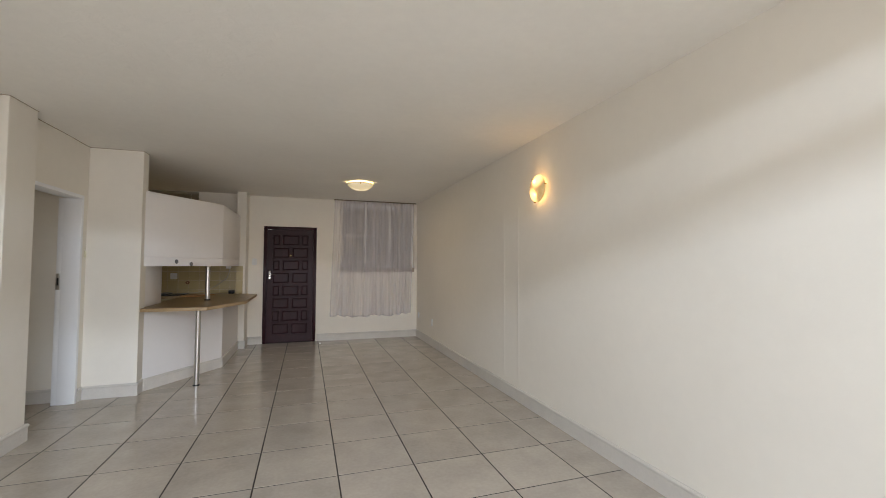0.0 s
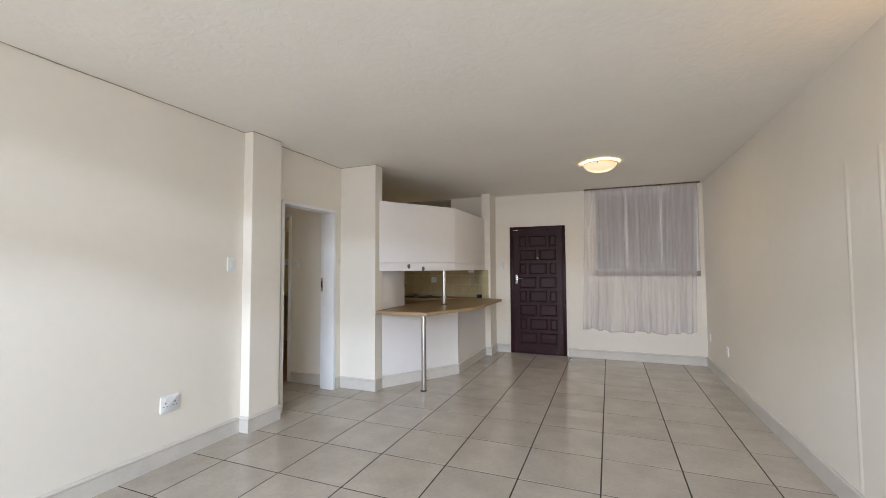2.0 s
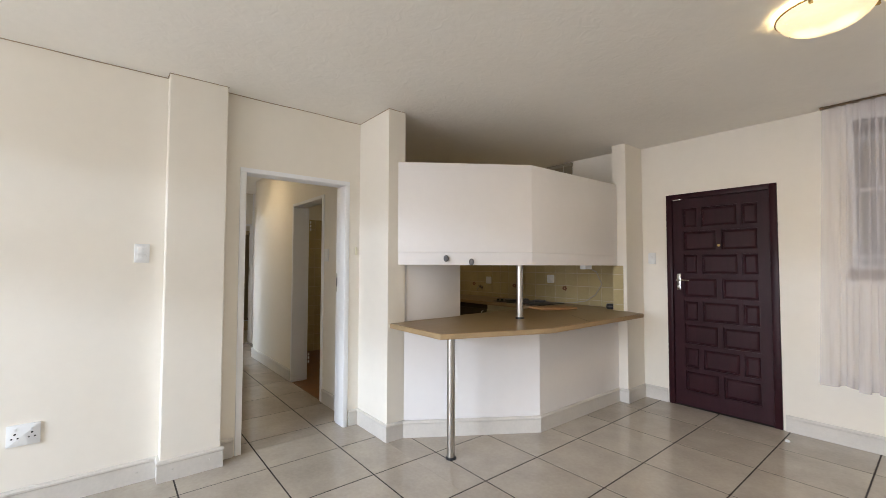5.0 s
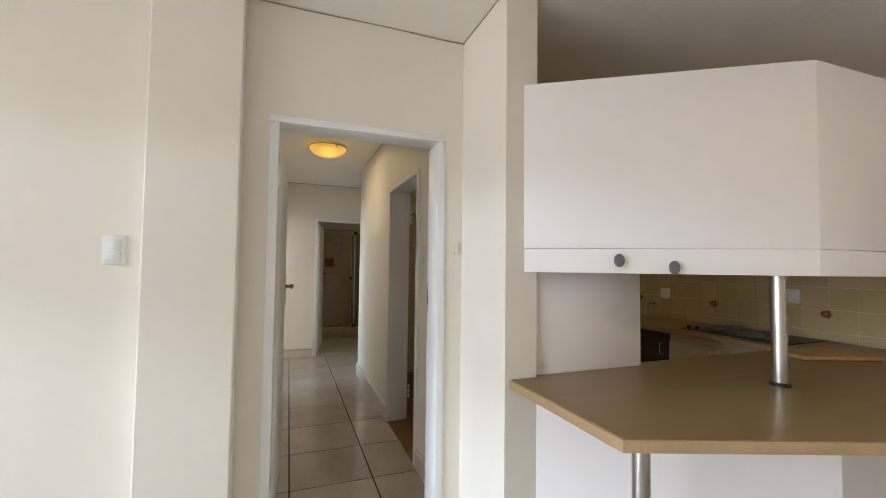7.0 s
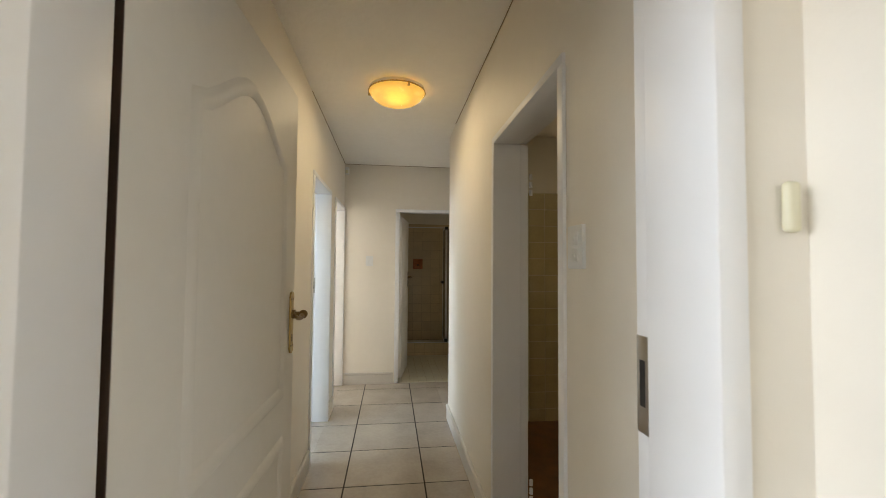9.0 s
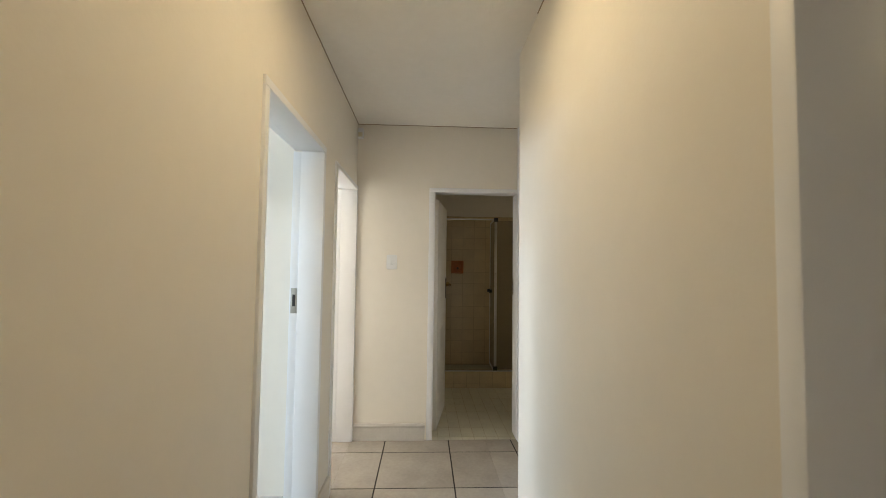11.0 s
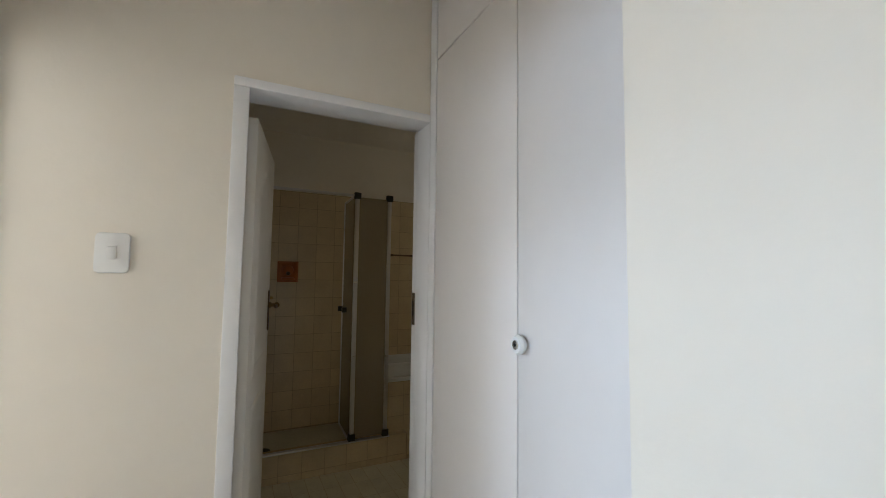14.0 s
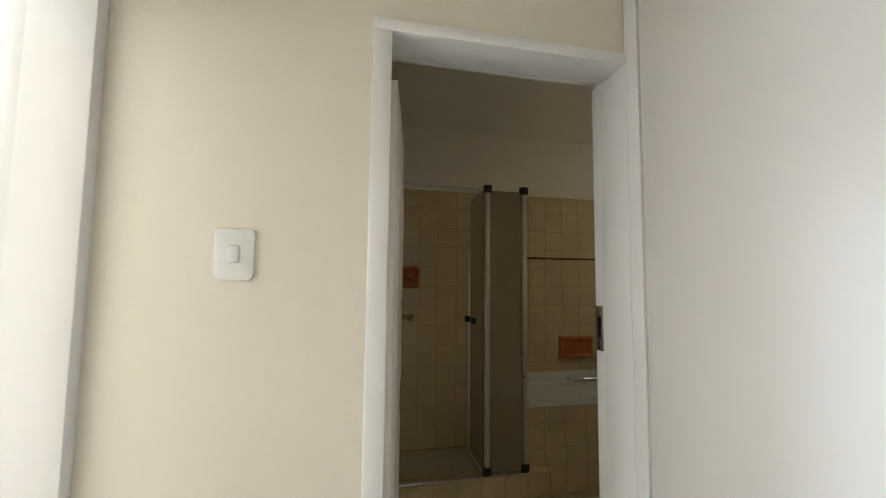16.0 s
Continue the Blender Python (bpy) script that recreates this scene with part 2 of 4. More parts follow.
def solid(name, bm, material, label="", category="", kind="", smooth=True, at=(0, 0, 0)):
    bmesh.ops.translate(bm, verts=bm.verts, vec=-Vector(at))
    me = bpy.data.meshes.new(name)
    bm.to_mesh(me)
    bm.free()
    ob = new(name, me)
    ob.location = at
    ORG[ob] = Vector(at)
    finish(ob, material, smooth)
    return tagged(ob, label, category, "", kind)


def box(lo, hi, bevel=0.0, bm=None, seg=2):
    bm = bm or bmesh.new()
    r = bmesh.ops.create_cube(bm, size=1)
    lo, hi = Vector(lo), Vector(hi)
    for v in r["verts"]:
        v.co = Vector([(lo[i] + hi[i]) / 2 + v.co[i] * (hi[i] - lo[i]) for i in range(3)])
    if bevel:
        es = list({e for v in r["verts"] for e in v.link_edges})
        bmesh.ops.bevel(bm, geom=es, offset=bevel, segments=seg, affect='EDGES', profile=0.5)
    return bm


def prism(points, z0, z1, bevel=0.0):
    bm = bmesh.new()
    lo = [bm.verts.new((x, y, z0)) for x, y in points]
    hi = [bm.verts.new((x, y, z1)) for x, y in points]
    n = len(points)
    bm.faces.new(lo[::-1])
    bm.faces.new(hi)
    for i in range(n):
        bm.faces.new((lo[i], lo[(i + 1) % n], hi[(i + 1) % n], hi[i]))
    bmesh.ops.recalc_face_normals(bm, faces=bm.faces)
    if bevel:
        bmesh.ops.bevel(bm, geom=list(bm.edges), offset=bevel, segments=2, affect='EDGES', profile=0.5)
    return bm


def rod(a, b, r, r2=None, n=20, bm=None, bevel=0.0):
    bm = bm or bmesh.new()
    a, b = Vector(a), Vector(b)
    g = bmesh.ops.create_cone(bm, cap_ends=True, segments=n, radius1=r, radius2=r if r2 is None else r2, depth=(b - a).length)
    m = Matrix.Translation((a + b) / 2) @ (b - a).to_track_quat('Z', 'Y').to_matrix().to_4x4()
    bmesh.ops.transform(bm, matrix=m, verts=g["verts"])
    return bm


def ball(at, r, squash=(1, 1, 1), bm=None, n=16):
    bm = bm or bmesh.new()
    g = bmesh.ops.create_uvsphere(bm, u_segments=n, v_segments=n // 2, radius=r)
    for v in g["verts"]:
        v.co = Vector(at) + Vector([v.co[i] * squash[i] for i in range(3)])
    return bm


def lathe(profile, n=40, m=Matrix(), bm=None):
    """A profile of (radius, height) turned about z, then moved by m."""
    bm = bm or bmesh.new()
    rings = []
    for r, z in profile:
        if r < 1e-5:
            rings.append([bm.verts.new(m @ Vector((0, 0, z)))])
        else:
            rings.append([bm.verts.new(m @ Vector((r * math.cos(2 * math.pi * k / n), r * math.sin(2 * math.pi * k / n), z))) for k in range(n)])
    for p, q in zip(rings, rings[1:]):
        for k in range(n):
            j = (k + 1) % n
            if len(p) == 1 and len(q) > 1:
                bm.faces.new((p[0], q[k], q[j]))
            elif len(q) == 1 and len(p) > 1:
                bm.faces.new((p[k], q[0], p[j]))
            elif len(p) > 1:
                bm.faces.new((p[k], q[k], q[j], p[j]))
    bmesh.ops.recalc_face_normals(bm, faces=bm.faces)
    return bm


def tube(points, r, n=8, bm=None, closed=False):
    """A round bar swept along points."""
    bm = bm or bmesh.new()
    pts = [Vector(p) for p in points]
    rings = []
    for i, p in enumerate(pts):
        a = pts[i - 1] if i or closed else p
        b = pts[(i + 1) % len(pts)] if i < len(pts) - 1 or closed else p
        d = (b - a).normalized()
        u = d.cross(Vector((0, 0, 1)))
        u = u.normalized() if u.length > 0.05 else d.cross(Vector((0, 1, 0))).normalized()
        w = d.cross(u)
        rings.append([bm.verts.new(p + r * (u * math.cos(2 * math.pi * k / n) + w * math.sin(2 * math.pi * k / n))) for k in range(n)])
    pairs = list(zip(rings, rings[1:])) + ([(rings[-1], rings[0])] if closed else [])
    for p, q in pairs:
        for k in range(n):
            bm.faces.new((p[k], p[(k + 1) % n], q[(k + 1) % n], q[k]))
    if not closed:
        bm.faces.new(rings[0][::-1])
        bm.faces.new(rings[-1])
    bmesh.ops.recalc_face_normals(bm, faces=bm.faces)
    return bm


def ridge(path, frm, width, depth, bm=None):
    """A closed raised moulding; path: (u, v) in a plane; frm(u, v, h) gives the place h above the plane."""
    bm = bm or bmesh.new()
    n = len(path)
    rings = []
    for i in range(n):
        a, p, b = Vector(path[i - 1]), Vector(path[i]), Vector(path[(i + 1) % n])
        d1, d2 = (p - a).normalized(), (b - p).normalized()
        n1, n2 = Vector((-d1.y, d1.x)), Vector((-d2.y, d2.x))
        k = (n1 + n2)
        k = k / max(0.5, k.length_squared / 2)
        rings.append([bm.verts.new(frm(*(p + k * o), h)) for o, h in
                      ((-width / 2, -0.001), (-width / 4, depth * 0.8), (0, depth), (width / 4, depth * 0.7), (width / 2, -0.001))])
    for i in range(n):
        p, q = rings[i], rings[(i + 1) % n]
        for k in range(4):
            bm.faces.new((p[k], p[k + 1], q[k + 1], q[k]))
    bmesh.ops.recalc_face_normals(bm, faces=bm.faces)
    return bm


def cut_wall(axis, a0, a1, t0, t1, z0, z1, holes, bm=None):
    """A wall along x or y from a0 to a1, t0 to t1 thick, with holes (a0, a1, z0, z1) through it."""
    bm = bm or bmesh.new()
    xs = sorted({a0, a1, *[h[0] for h in holes], *[h[1] for h in holes]})
    for p, q in zip(xs, xs[1:]):
        zs = [z0]
        for h in sorted([h for h in holes if h[0] <= p and h[1] >= q], key=lambda k: k[2]):
            zs += [h[2], h[3]]
        zs.append(z1)
        for b, t in zip(zs[::2], zs[1::2]):
            if t - b > 1e-4:
                box((p, t0, b) if axis == 'x' else (t0, p, b), (q, t1, t) if axis == 'x' else (t1, q, t), bm=bm)
    bmesh.ops.remove_doubles(bm, verts=bm.verts, dist=1e-5)
    return bm


# ---------- shell ----------
H = 2.59
LX, NY = 4.215, 8.78


def wall(name, bm, material=WALL):
    return solid(name, bm, material, "cream painted plaster wall", "wall", "structure", smooth=False)


wall("wall_south", cut_wall('x', -0.17, LX + 0.15, -0.6, -0.4, 0, H, [(0.4, 4.0, 0, 2.58)]))
wall("wall_east", cut_wall('y', -0.4, NY + 0.2, LX, LX + 0.15, 0, H, []))
wall("wall_north", cut_wall('x', 1.05, LX, NY, NY + 0.2, 0, H, [(1.436, 2.325, 0, 2.06), (2.75, 4.16, 1.33, 2.52)]))
wall("wall_kitchen_north", cut_wall('x', -4.62, 1.05, 8.68, 8.98, 0, H, [(-4.42, -3.62, 1.36, 2.55), (-1.15, 0.42, 1.36, 2.55)]))
wall("wall_end", cut_wall('y', 5.0, 8.68, -4.62, -4.47, 0, H, [(5.612, 6.3435, 0, 2.056)]))
wall("wall_hall_south", cut_wall('x', -6.73, -0.17, 4.85, 5.0, 0, H, [(-3.365, -2.495, 0, 2.056), (-4.465, -3.655, 0, 2.056)]))
wall("wall_living_west", cut_wall('y', -0.4, 6.1, -0.17, 0.0, 0, H, [(5.146, 5.99, 0, 2.056)]))
wall("wall_hall_north", cut_wall('x', -3.28, -0.17, 6.085, 6.25, 0, H, [(-1.62, -0.73, 0, 2.056)]))
wall("wall_pier", box((-0.17, 6.1, 0), (0.4775, 6.255, H)))
wall("wall_column", box((0.0, 4.69, 0), (0.1, 5.03, H), 0.006))
wall("wall_post", box((1.05, 8.43, 0), (1.195, NY, H), 0.006))
wall("wall_recess_side", box((-3.28, 6.25, 0), (-3.14, 7.15, H)))
wall("wall_recess_back", box((-4.47, 7.0, 0), (-3.28, 7.15, H)))
wall("wall_bedroom_partition", box((-3.56, 1.4, 0), (-3.42, 4.85, H)))
wall("wall_bedroom_south", cut_wall('x', -6.73, -0.17, 1.25, 1.4, 0, H, [(-2.9, -0.9, 0.7, 2.3), (-5.15, -3.65, 0.7, 2.3)]))
wall("wall_west", cut_wall('y', 1.4, 8.98, -6.73, -6.58, 0, H, [(2.2, 3.8, 0.9, 2.3)]))
wall("wall_bathroom_north", cut_wall('x', -6.58, -4.62, 8.5, 8.65, 0, H, [(-6.0, -5.2, 1.55, 2.15)]))
cbm = box((-6.73, 1.25, H), (LX + 0.15, 8.98, H + 0.12))
box((-0.17, -0.6, H), (LX + 0.15, 1.25, H + 0.12), bm=cbm)
solid("ceiling", cbm, CEIL, "off-white textured plaster ceiling", "ceiling", "structure", smooth=False)
for yy in (5.02, 4.70):
    bm = prism([(LX + 0.002, yy - 0.03), (LX - 0.0032, yy - 0.008), (LX - 0.0032, yy + 0.008), (LX + 0.002, yy + 0.03)], 0.14, 1.98)
    solid("trim", bm, WALL, "thin plaster ridge up the painted wall", "wall trim", "structure")
# outside the front windows: assumed gallery, its wall and roof shutting out the sky
solid("ground", box((-30, -60, -0.6), (30, 60, -0.5)), OUT, "pale paving outside", "ground", "structure")
solid("wall_gallery", cut_wall('x', -8, 4.9, 10.6, 10.8, -0.5, 2.74, []), OUT, "beige plaster wall outside, raised to shut out the sky", "wall", "structure")
solid("floor_gallery", box((-8, 8.98, -0.3), (4.9, 10.6, -0.05)), OUT, "plain gallery slab outside the windows", "floor", "structure")

solid("roof_sky_block", box((-8, 8.98, 2.75), (4.9, 10.9, 2.9)), OUT, "plain slab added over the windows to shut out the sky", "roof", "structure")

# skirting: a tile with a small moulded top
def skirt(points):
    """points: (x, y) along the wall's foot, the room on the left of the way."""
    bm = bmesh.new()
    prof = ((0.0, 0.0), (0.014, 0.0), (0.014, 0.105), (0.02, 0.112), (0.02, 0.122), (0.012, 0.132), (0.0, 0.132))
    n = len(points)
    rings = []
    for i in range(n):
        p = Vector(points[i])
        ds = []
        if i:
            ds.append((p - Vector(points[i - 1])).normalized())
        if i < n - 1:
            ds.append((Vector(points[i + 1]) - p).normalized())
        ns = [Vector((-d.y, d.x)) for d in ds]
        k = ns[0] if len(ns) == 1 else (ns[0] + ns[1]) / max(0.3, (ns[0] + ns[1]).length_squared / 2)
        rings.append([bm.verts.new((p.x + k.x * o, p.y + k.y * o, z)) for o, z in prof])
    for a, b in zip(rings, rings[1:]):
        for j in range(len(prof) - 1):
            bm.faces.new((a[j], a[j + 1], b[j + 1], b[j]))
    bm.faces.new(rings[0])
    bm.faces.new(rings[-1][::-1])
    bmesh.ops.recalc_face_normals(bm, faces=bm.faces)
    return solid("baseboard", bm, SKIRT, "cream ceramic skirting with a moulded top", "baseboard", "structure", smooth=False)


skirt([(LX, -0.39), (LX, NY), (2.345, NY)])
skirt([(1.425, NY), (1.195, NY), (1.195, 8.43), (1.105, 8.43)])
skirt([(1.1, 8.43), (1.088, 7.177), (0.485, 6.245)])
skirt([(0.4775, 6.255), (0.4775, 6.1), (0.0, 6.1), (0.0, 6.01)])
skirt([(0.0, 5.125), (0.0, 5.03), (0.1, 5.03), (0.1, 4.69), (0.0, 4.69), (0.0, -0.39)])
skirt([(-0.172, 6.085), (-0.705, 6.085)])
skirt([(-1.635, 6.085), (-3.28, 6.085), (-3.28, 6.34)])
skirt([(-4.47, 5.59), (-4.47, 5.005)])
skirt([(-3.635, 5.0), (-3.365, 5.0)])
skirt([(-2.465, 5.0), (-0.25, 5.0)])
skirt([(-3.42, 4.84), (-3.42, 1.42)])

for cap in ((0.115, 4.76, 0.07), (0.115, 4.96, 0.07), (0.015, 4.58, 0.06), (0.015, 3.9, 0.06), (0.485, 6.17, 0.07)):
    c = thing("screw_cap", cap, "small cream screw cap on the skirting", "screw cap", "skirting screw caps")
    part("cap", ball(cap, 0.007, (0.5, 1, 1), n=12), SKIRT, c)

# uneven bead where walls meet the ceiling
def bead(points):
    out = []
    for a, b in zip(points, points[1:]):
        a, b = Vector(a), Vector(b)
        n = max(2, int((b - a).length / 0.12))
        out += [a + (b - a) * k / n for k in range(n)]
    out.append(Vector(points[-1]))
    out = [p + Vector((0, 0, -0.003 + 0.004 * noise.noise(p * 3.1))) for p in out]
    solid("trim", tube(out, 0.003, 6), CAULK, "cracked caulk line under the ceiling", "wall trim", "structure")


bead([(0.003, 0.0, H), (0.003, 4.687, H), (0.103, 4.687, H), (0.103, 5.033, H), (0.003, 5.033, H), (0.003, 6.097, H), (0.4805, 6.097, H), (0.4805, 6.25, H)])
bead([(-4.467, 5.003, H), (-4.467, 6.34, H)])
bead([(-2.4, 5.003, H), (-4.467, 5.003, H)])
bead([(-0.3, 6.082, H), (-2.9, 6.082, H)])

# ---------- door frames ----------
def door_frame(name, axis, a0, a1, t0, t1, top, label, w=0.042, lip=0.012, w1=None, rebate=(0.045, 0.012), far=False):
    """A rebated frame round an opening from a0 to a1 (clear), lining the wall from t0 to t1. The leaf's rebate
    (depth, recess; the first jamb may differ) runs along t0, or along t1 if far."""
    f = thing(name, (a0, t0, 0) if axis == 'x' else (t0, a0, 0), label, "door frame", kind="structure")
    s0, s1, w1 = t0 - lip, t1 + lip, w1 or w

    def block(bm, u0, u1, p, q, z0, z1, bevel=0.004):
        box(*(((u0, p, z0), (u1, q, z1)) if axis == 'x' else ((p, u0, z0), (q, u1, z1))), bevel, bm)

    def depths(d):
        return ((s0, s1 - d), (s1 - d, s1)) if far else ((s0 + d, s1), (s0, s0 + d))

    bm = bmesh.new()
    full, cut = depths(rebate[0])
    block(bm, a0 - w, a0, *full, 0, top)
    block(bm, a0 - w, a0 - min(rebate[1], w - 0.003), *cut, 0, top, 0.0014)
    part("jamb", bm, WHITE, f)
    bm = bmesh.new()
    full, cut = depths(0.045)
    block(bm, a1, a1 + w1, *full, 0, top, min(0.004, w1 / 3))
    block(bm, a1 + min(0.012, w1 - 0.004), a1 + w1, *cut, 0, top, 0.0014)
    part("jamb", bm, WHITE, f)
    bm = bmesh.new()
    block(bm, a0 - w, a1 + w1, *full, top, top + 0.034)
    block(bm, a0 - w, a1 + w1, *cut, top + 0.012, top + 0.034, 0.0014)
    part("head", bm, WHITE, f)
    return f


FA = door_frame("door_frame", 'y', 5.18, 5.958, -0.17, 0.0, 2.03, "white enamelled door frame in the living room wall", rebate=(0.066, 0.039))
FC = door_frame("door_frame", 'x', -1.585, -0.765, 6.085, 6.25, 2.03, "white enamelled door frame to the kitchen", far=True)
FB = door_frame("door_frame", 'y', 5.652, 6.339, -4.62, -4.47, 2.03, "white enamelled door frame to the bathroom", 0.05, 0.012, 0.0055)
F1 = door_frame("door_frame", 'x', -3.33, -2.53, 4.85, 5.0, 2.03, "white enamelled door frame to a bedroom")
door_frame("door_frame", 'x', -4.43, -3.69, 4.85, 5.0, 2.03, "white enamelled door frame to the end bedroom")


def strike(frame_ob, lo, hi):
    p = part("strike_plate", box(lo, hi, 0.001), STEEL, frame_ob, "steel strike plate")
    c = [(a + b) / 2 for a, b in zip(lo, hi)]
    s = [(b - a) / 2 for a, b in zip(lo, hi)]
    part("latch_hole", box([c[i] - s[i] * (0.45 if s[i] > 0.004 else 1.15) for i in range(3)],
                           [c[i] + s[i] * (0.5 if s[i] > 0.004 else 1.15) for i in range(3)]), BLACK, p)


strike(FA, (-0.180, 5.9675, 1.12), (-0.149, 5.9705, 1.28))
strike(F1, (-3.3425, 4.846, 1.14), (-3.3385, 4.880, 1.275))
strike(FB, (-4.628, 6.3375, 1.17), (-4.592, 6.3408, 1.31))
for zz in (0.2, 1.76):
    bm = bmesh.new()
    for k in range(3):
        rod((-1.575, 6.27, zz + k * 0.042), (-1.575, 6.27, zz + 0.028 + k * 0.042), 0.009, n=12, bm=bm)
    part("hinge", bm, WHITE, FC)
    bm = bmesh.new()
    for k in range(3):
        rod((-0.124, 5.179, zz + k * 0.036), (-0.124, 5.179, zz + 0.034 + k * 0.036), 0.008, n=12, bm=bm)
    part("hinge", bm, WHITE, FA)


# ---------- panelled interior doors ----------
def lever_handle(parent, m, material, side=1):
    """Backplate and lever; local x along the leaf, y out of it, z up."""
    bm = bmesh.new()
    for z0, z1 in ((-0.085, 0.085),):
        box((-0.019, 0, z0), (0.019, 0.006, z1), 0.003, bm)
    for zz in (-0.085, 0.085):
        rod((0, 0.0005, zz), (0, 0.0065, zz), 0.019, n=20, bm=bm)
    bmesh.ops.transform(bm, matrix=m, verts=bm.verts)
    h = part("handle", bm, material, parent, "handle plate in aged metal")
    bm = rod((0, 0.006, 0), (0, 0.04, 0), 0.009, n=14)
    ball((0, 0.042, 0), 0.0155, (1, 1, 0.95), bm)
    way = [Vector((side * 0.01, 0.042, -0.002)), Vector((side * 0.035, 0.042, -0.008)), Vector((side * 0.062, 0.041, -0.006)), Vector((side * 0.085, 0.04, 0.002)), Vector((side * 0.098, 0.039, 0.010))]
    for k, (a, b) in enumerate(zip(way, way[1:])):
        rod(a, b, 0.0085 - k * 0.001, 0.0078 - k * 0.001, 12, bm)
        ball(b, 0.0079 - k * 0.001, bm=bm, n=10)
    rod((0, 0.006, 0), (0, 0.016, 0), 0.015, n=16, bm=bm)
    bmesh.ops.transform(bm, matrix=m @ pose(0, 0, 0.027), verts=bm.verts)
    part("lever", bm, LEVER, h, "darkened brass lever")
    bm = bmesh.new()
    for sx in (-0.011, 0.011):
        for sz in (-0.078, 0.078):
            box((sx - 0.005, 0.0055, sz - 0.0025), (sx + 0.005, 0.0075, sz + 0.0025), 0.001, bm)
    bmesh.ops.transform(bm, matrix=m, verts=bm.verts)
    part("ornament", bm, BRONZE, h)
    bm = box((-0.004, 0.004, -0.065), (0.004, 0.0072, -0.04), 0.0015)
    bmesh.ops.transform(bm, matrix=m, verts=bm.verts)
    part("keyhole", bm, BLACK, h)


def panel_door(name, hinge, angle, width, label, metal, height=1.985, u0=0.13):
    """A leaf that runs from the hinge along angle (degrees from +x); both faces carry two moulded panels."""
    d = thing(name, (hinge[0], hinge[1], 0.006), label, "door")
    m = pose(hinge[0], hinge[1], 0.006, 0, 0, angle)
    th = 0.04
    bm = box((0, -th / 2, 0), (width, th / 2, height), 0.002)
    bmesh.ops.transform(bm, matrix=m, verts=bm.verts)
    part("leaf", bm, LEAF, d)
    u1 = width - 0.13
    arch = [(u0, 0.98), (u1, 0.98), (u1, 1.70)]
    for k in range(1, 12):
        s = k / 12
        arch.append((u1 + (u0 - u1) * s, 1.70 + 0.13 * math.sin(math.pi * s) ** 1.6))
    arch.append((u0, 1.70))
    low = [(u0, 0.18), (u1, 0.18), (u1, 0.82), (u0, 0.82)]
    for side in (-1, 1):
        for pts in (arch, low):
            fr = lambda u, v, h: m @ Vector((u, side * (th / 2 + h), v))
            bm = ridge(pts, fr, 0.046, 0.007)
            part("panel", bm, LEAF, d)
        hm = m @ pose(width - 0.042, side * th / 2, 1.192, 0, 0, 0) @ Matrix.Diagonal((1, side, 1, 1))
        lever_handle(d, hm, metal, -1)
    return d


D1 = panel_door("door_1", (-0.134, 5.161), 177.7, 0.893, "off-white panelled door standing open against the hall wall", BRASS, u0=0.2)
# dark strip: paints the shade of the gap between leaf and jamb
bm = box((-0.003, -0.0195, 0.004), (0.0, 0.0195, 1.981), 0.001)
bmesh.ops.transform(bm, matrix=pose(-0.134, 5.161, 0.006, 0, 0, 177.7), verts=bm.verts)
part("gap_shade", bm, DARKWOOD_GAP, D1, "dark strip painted as the shaded gap at the hinge")
panel_door("door_2", (-4.645, 5.668), 170.8, 0.66, "off-white panelled bathroom door opened inwards", BRONZE)
panel_door("door_3", (-4.385, 4.83), -97.0, 0.71, "off-white panelled bedroom door opened inwards", BRASS)

# ---------- front door ----------
def raised_field(a, b, z0, z1):
    """A flat field that rises out of a routed groove along splayed sides."""
    bm, rings = bmesh.new(), []
    for inset, y in ((0.0005, NY + 0.0255), (0.011, NY + 0.025), (0.014, NY + 0.018), (0.028, NY + 0.011), (0.030, NY + 0.0105)):
        rings.append([bm.verts.new((x, y, z)) for x, z in ((a + inset, z0 + inset), (b - inset, z0 + inset), (b - inset, z1 - inset), (a + inset, z1 - inset))])
    for p, q in zip(rings, rings[1:]):
        for k in range(4):
            bm.faces.new((p[k], p[(k + 1) % 4], q[(k + 1) % 4], q[k]))
    bm.faces.new(rings[-1])
    bmesh.ops.recalc_face_normals(bm, faces=bm.faces)
    return bm


FD = thing("door_4", (1.88, NY, 0), "dark mahogany front door with staggered raised panels, closed", "door")
for lo, hi, nm in (((1.436, NY - 0.012, 0), (1.49, NY + 0.1, 2.06), "jamb"), ((2.27, NY - 0.012, 0), (2.325, NY + 0.1, 2.06), "jamb"),
                   ((1.49, NY - 0.012, 2.01), (2.27, NY + 0.1, 2.06), "head")):
    part(nm, box(lo, hi, 0.005), MAHOG, FD)
PANELS = []
for row in range(8):
    zt = 1.906 - row * 0.2245
    for a, b in ((1.592, 1.698), (1.752, 2.026), (2.074, 2.179)) if row % 2 == 0 else ((1.595, 1.858), (1.915, 2.176)):
        PANELS.append((a - 0.009, b + 0.009, zt - 0.183, zt + 0.009))
bm = cut_wall('x', 1.492, 2.268, NY + 0.012, NY + 0.026, 0.01, 2.008, PANELS)
box((1.492, NY + 0.026, 0.01), (2.268, NY + 0.055, 2.008), bm=bm)
part("leaf", bm, MAHOG, FD, smooth=False)
for a, b, z0, z1 in PANELS:
    part("panel", raised_field(a, b, z0, z1), MAHOG, FD, smooth=False)
bm = box((1.522, NY + 0.004, 1.12), (1.556, NY + 0.0125, 1.275), 0.003)
fh = part("handle", bm, CHROME, FD, "chrome handle plate")
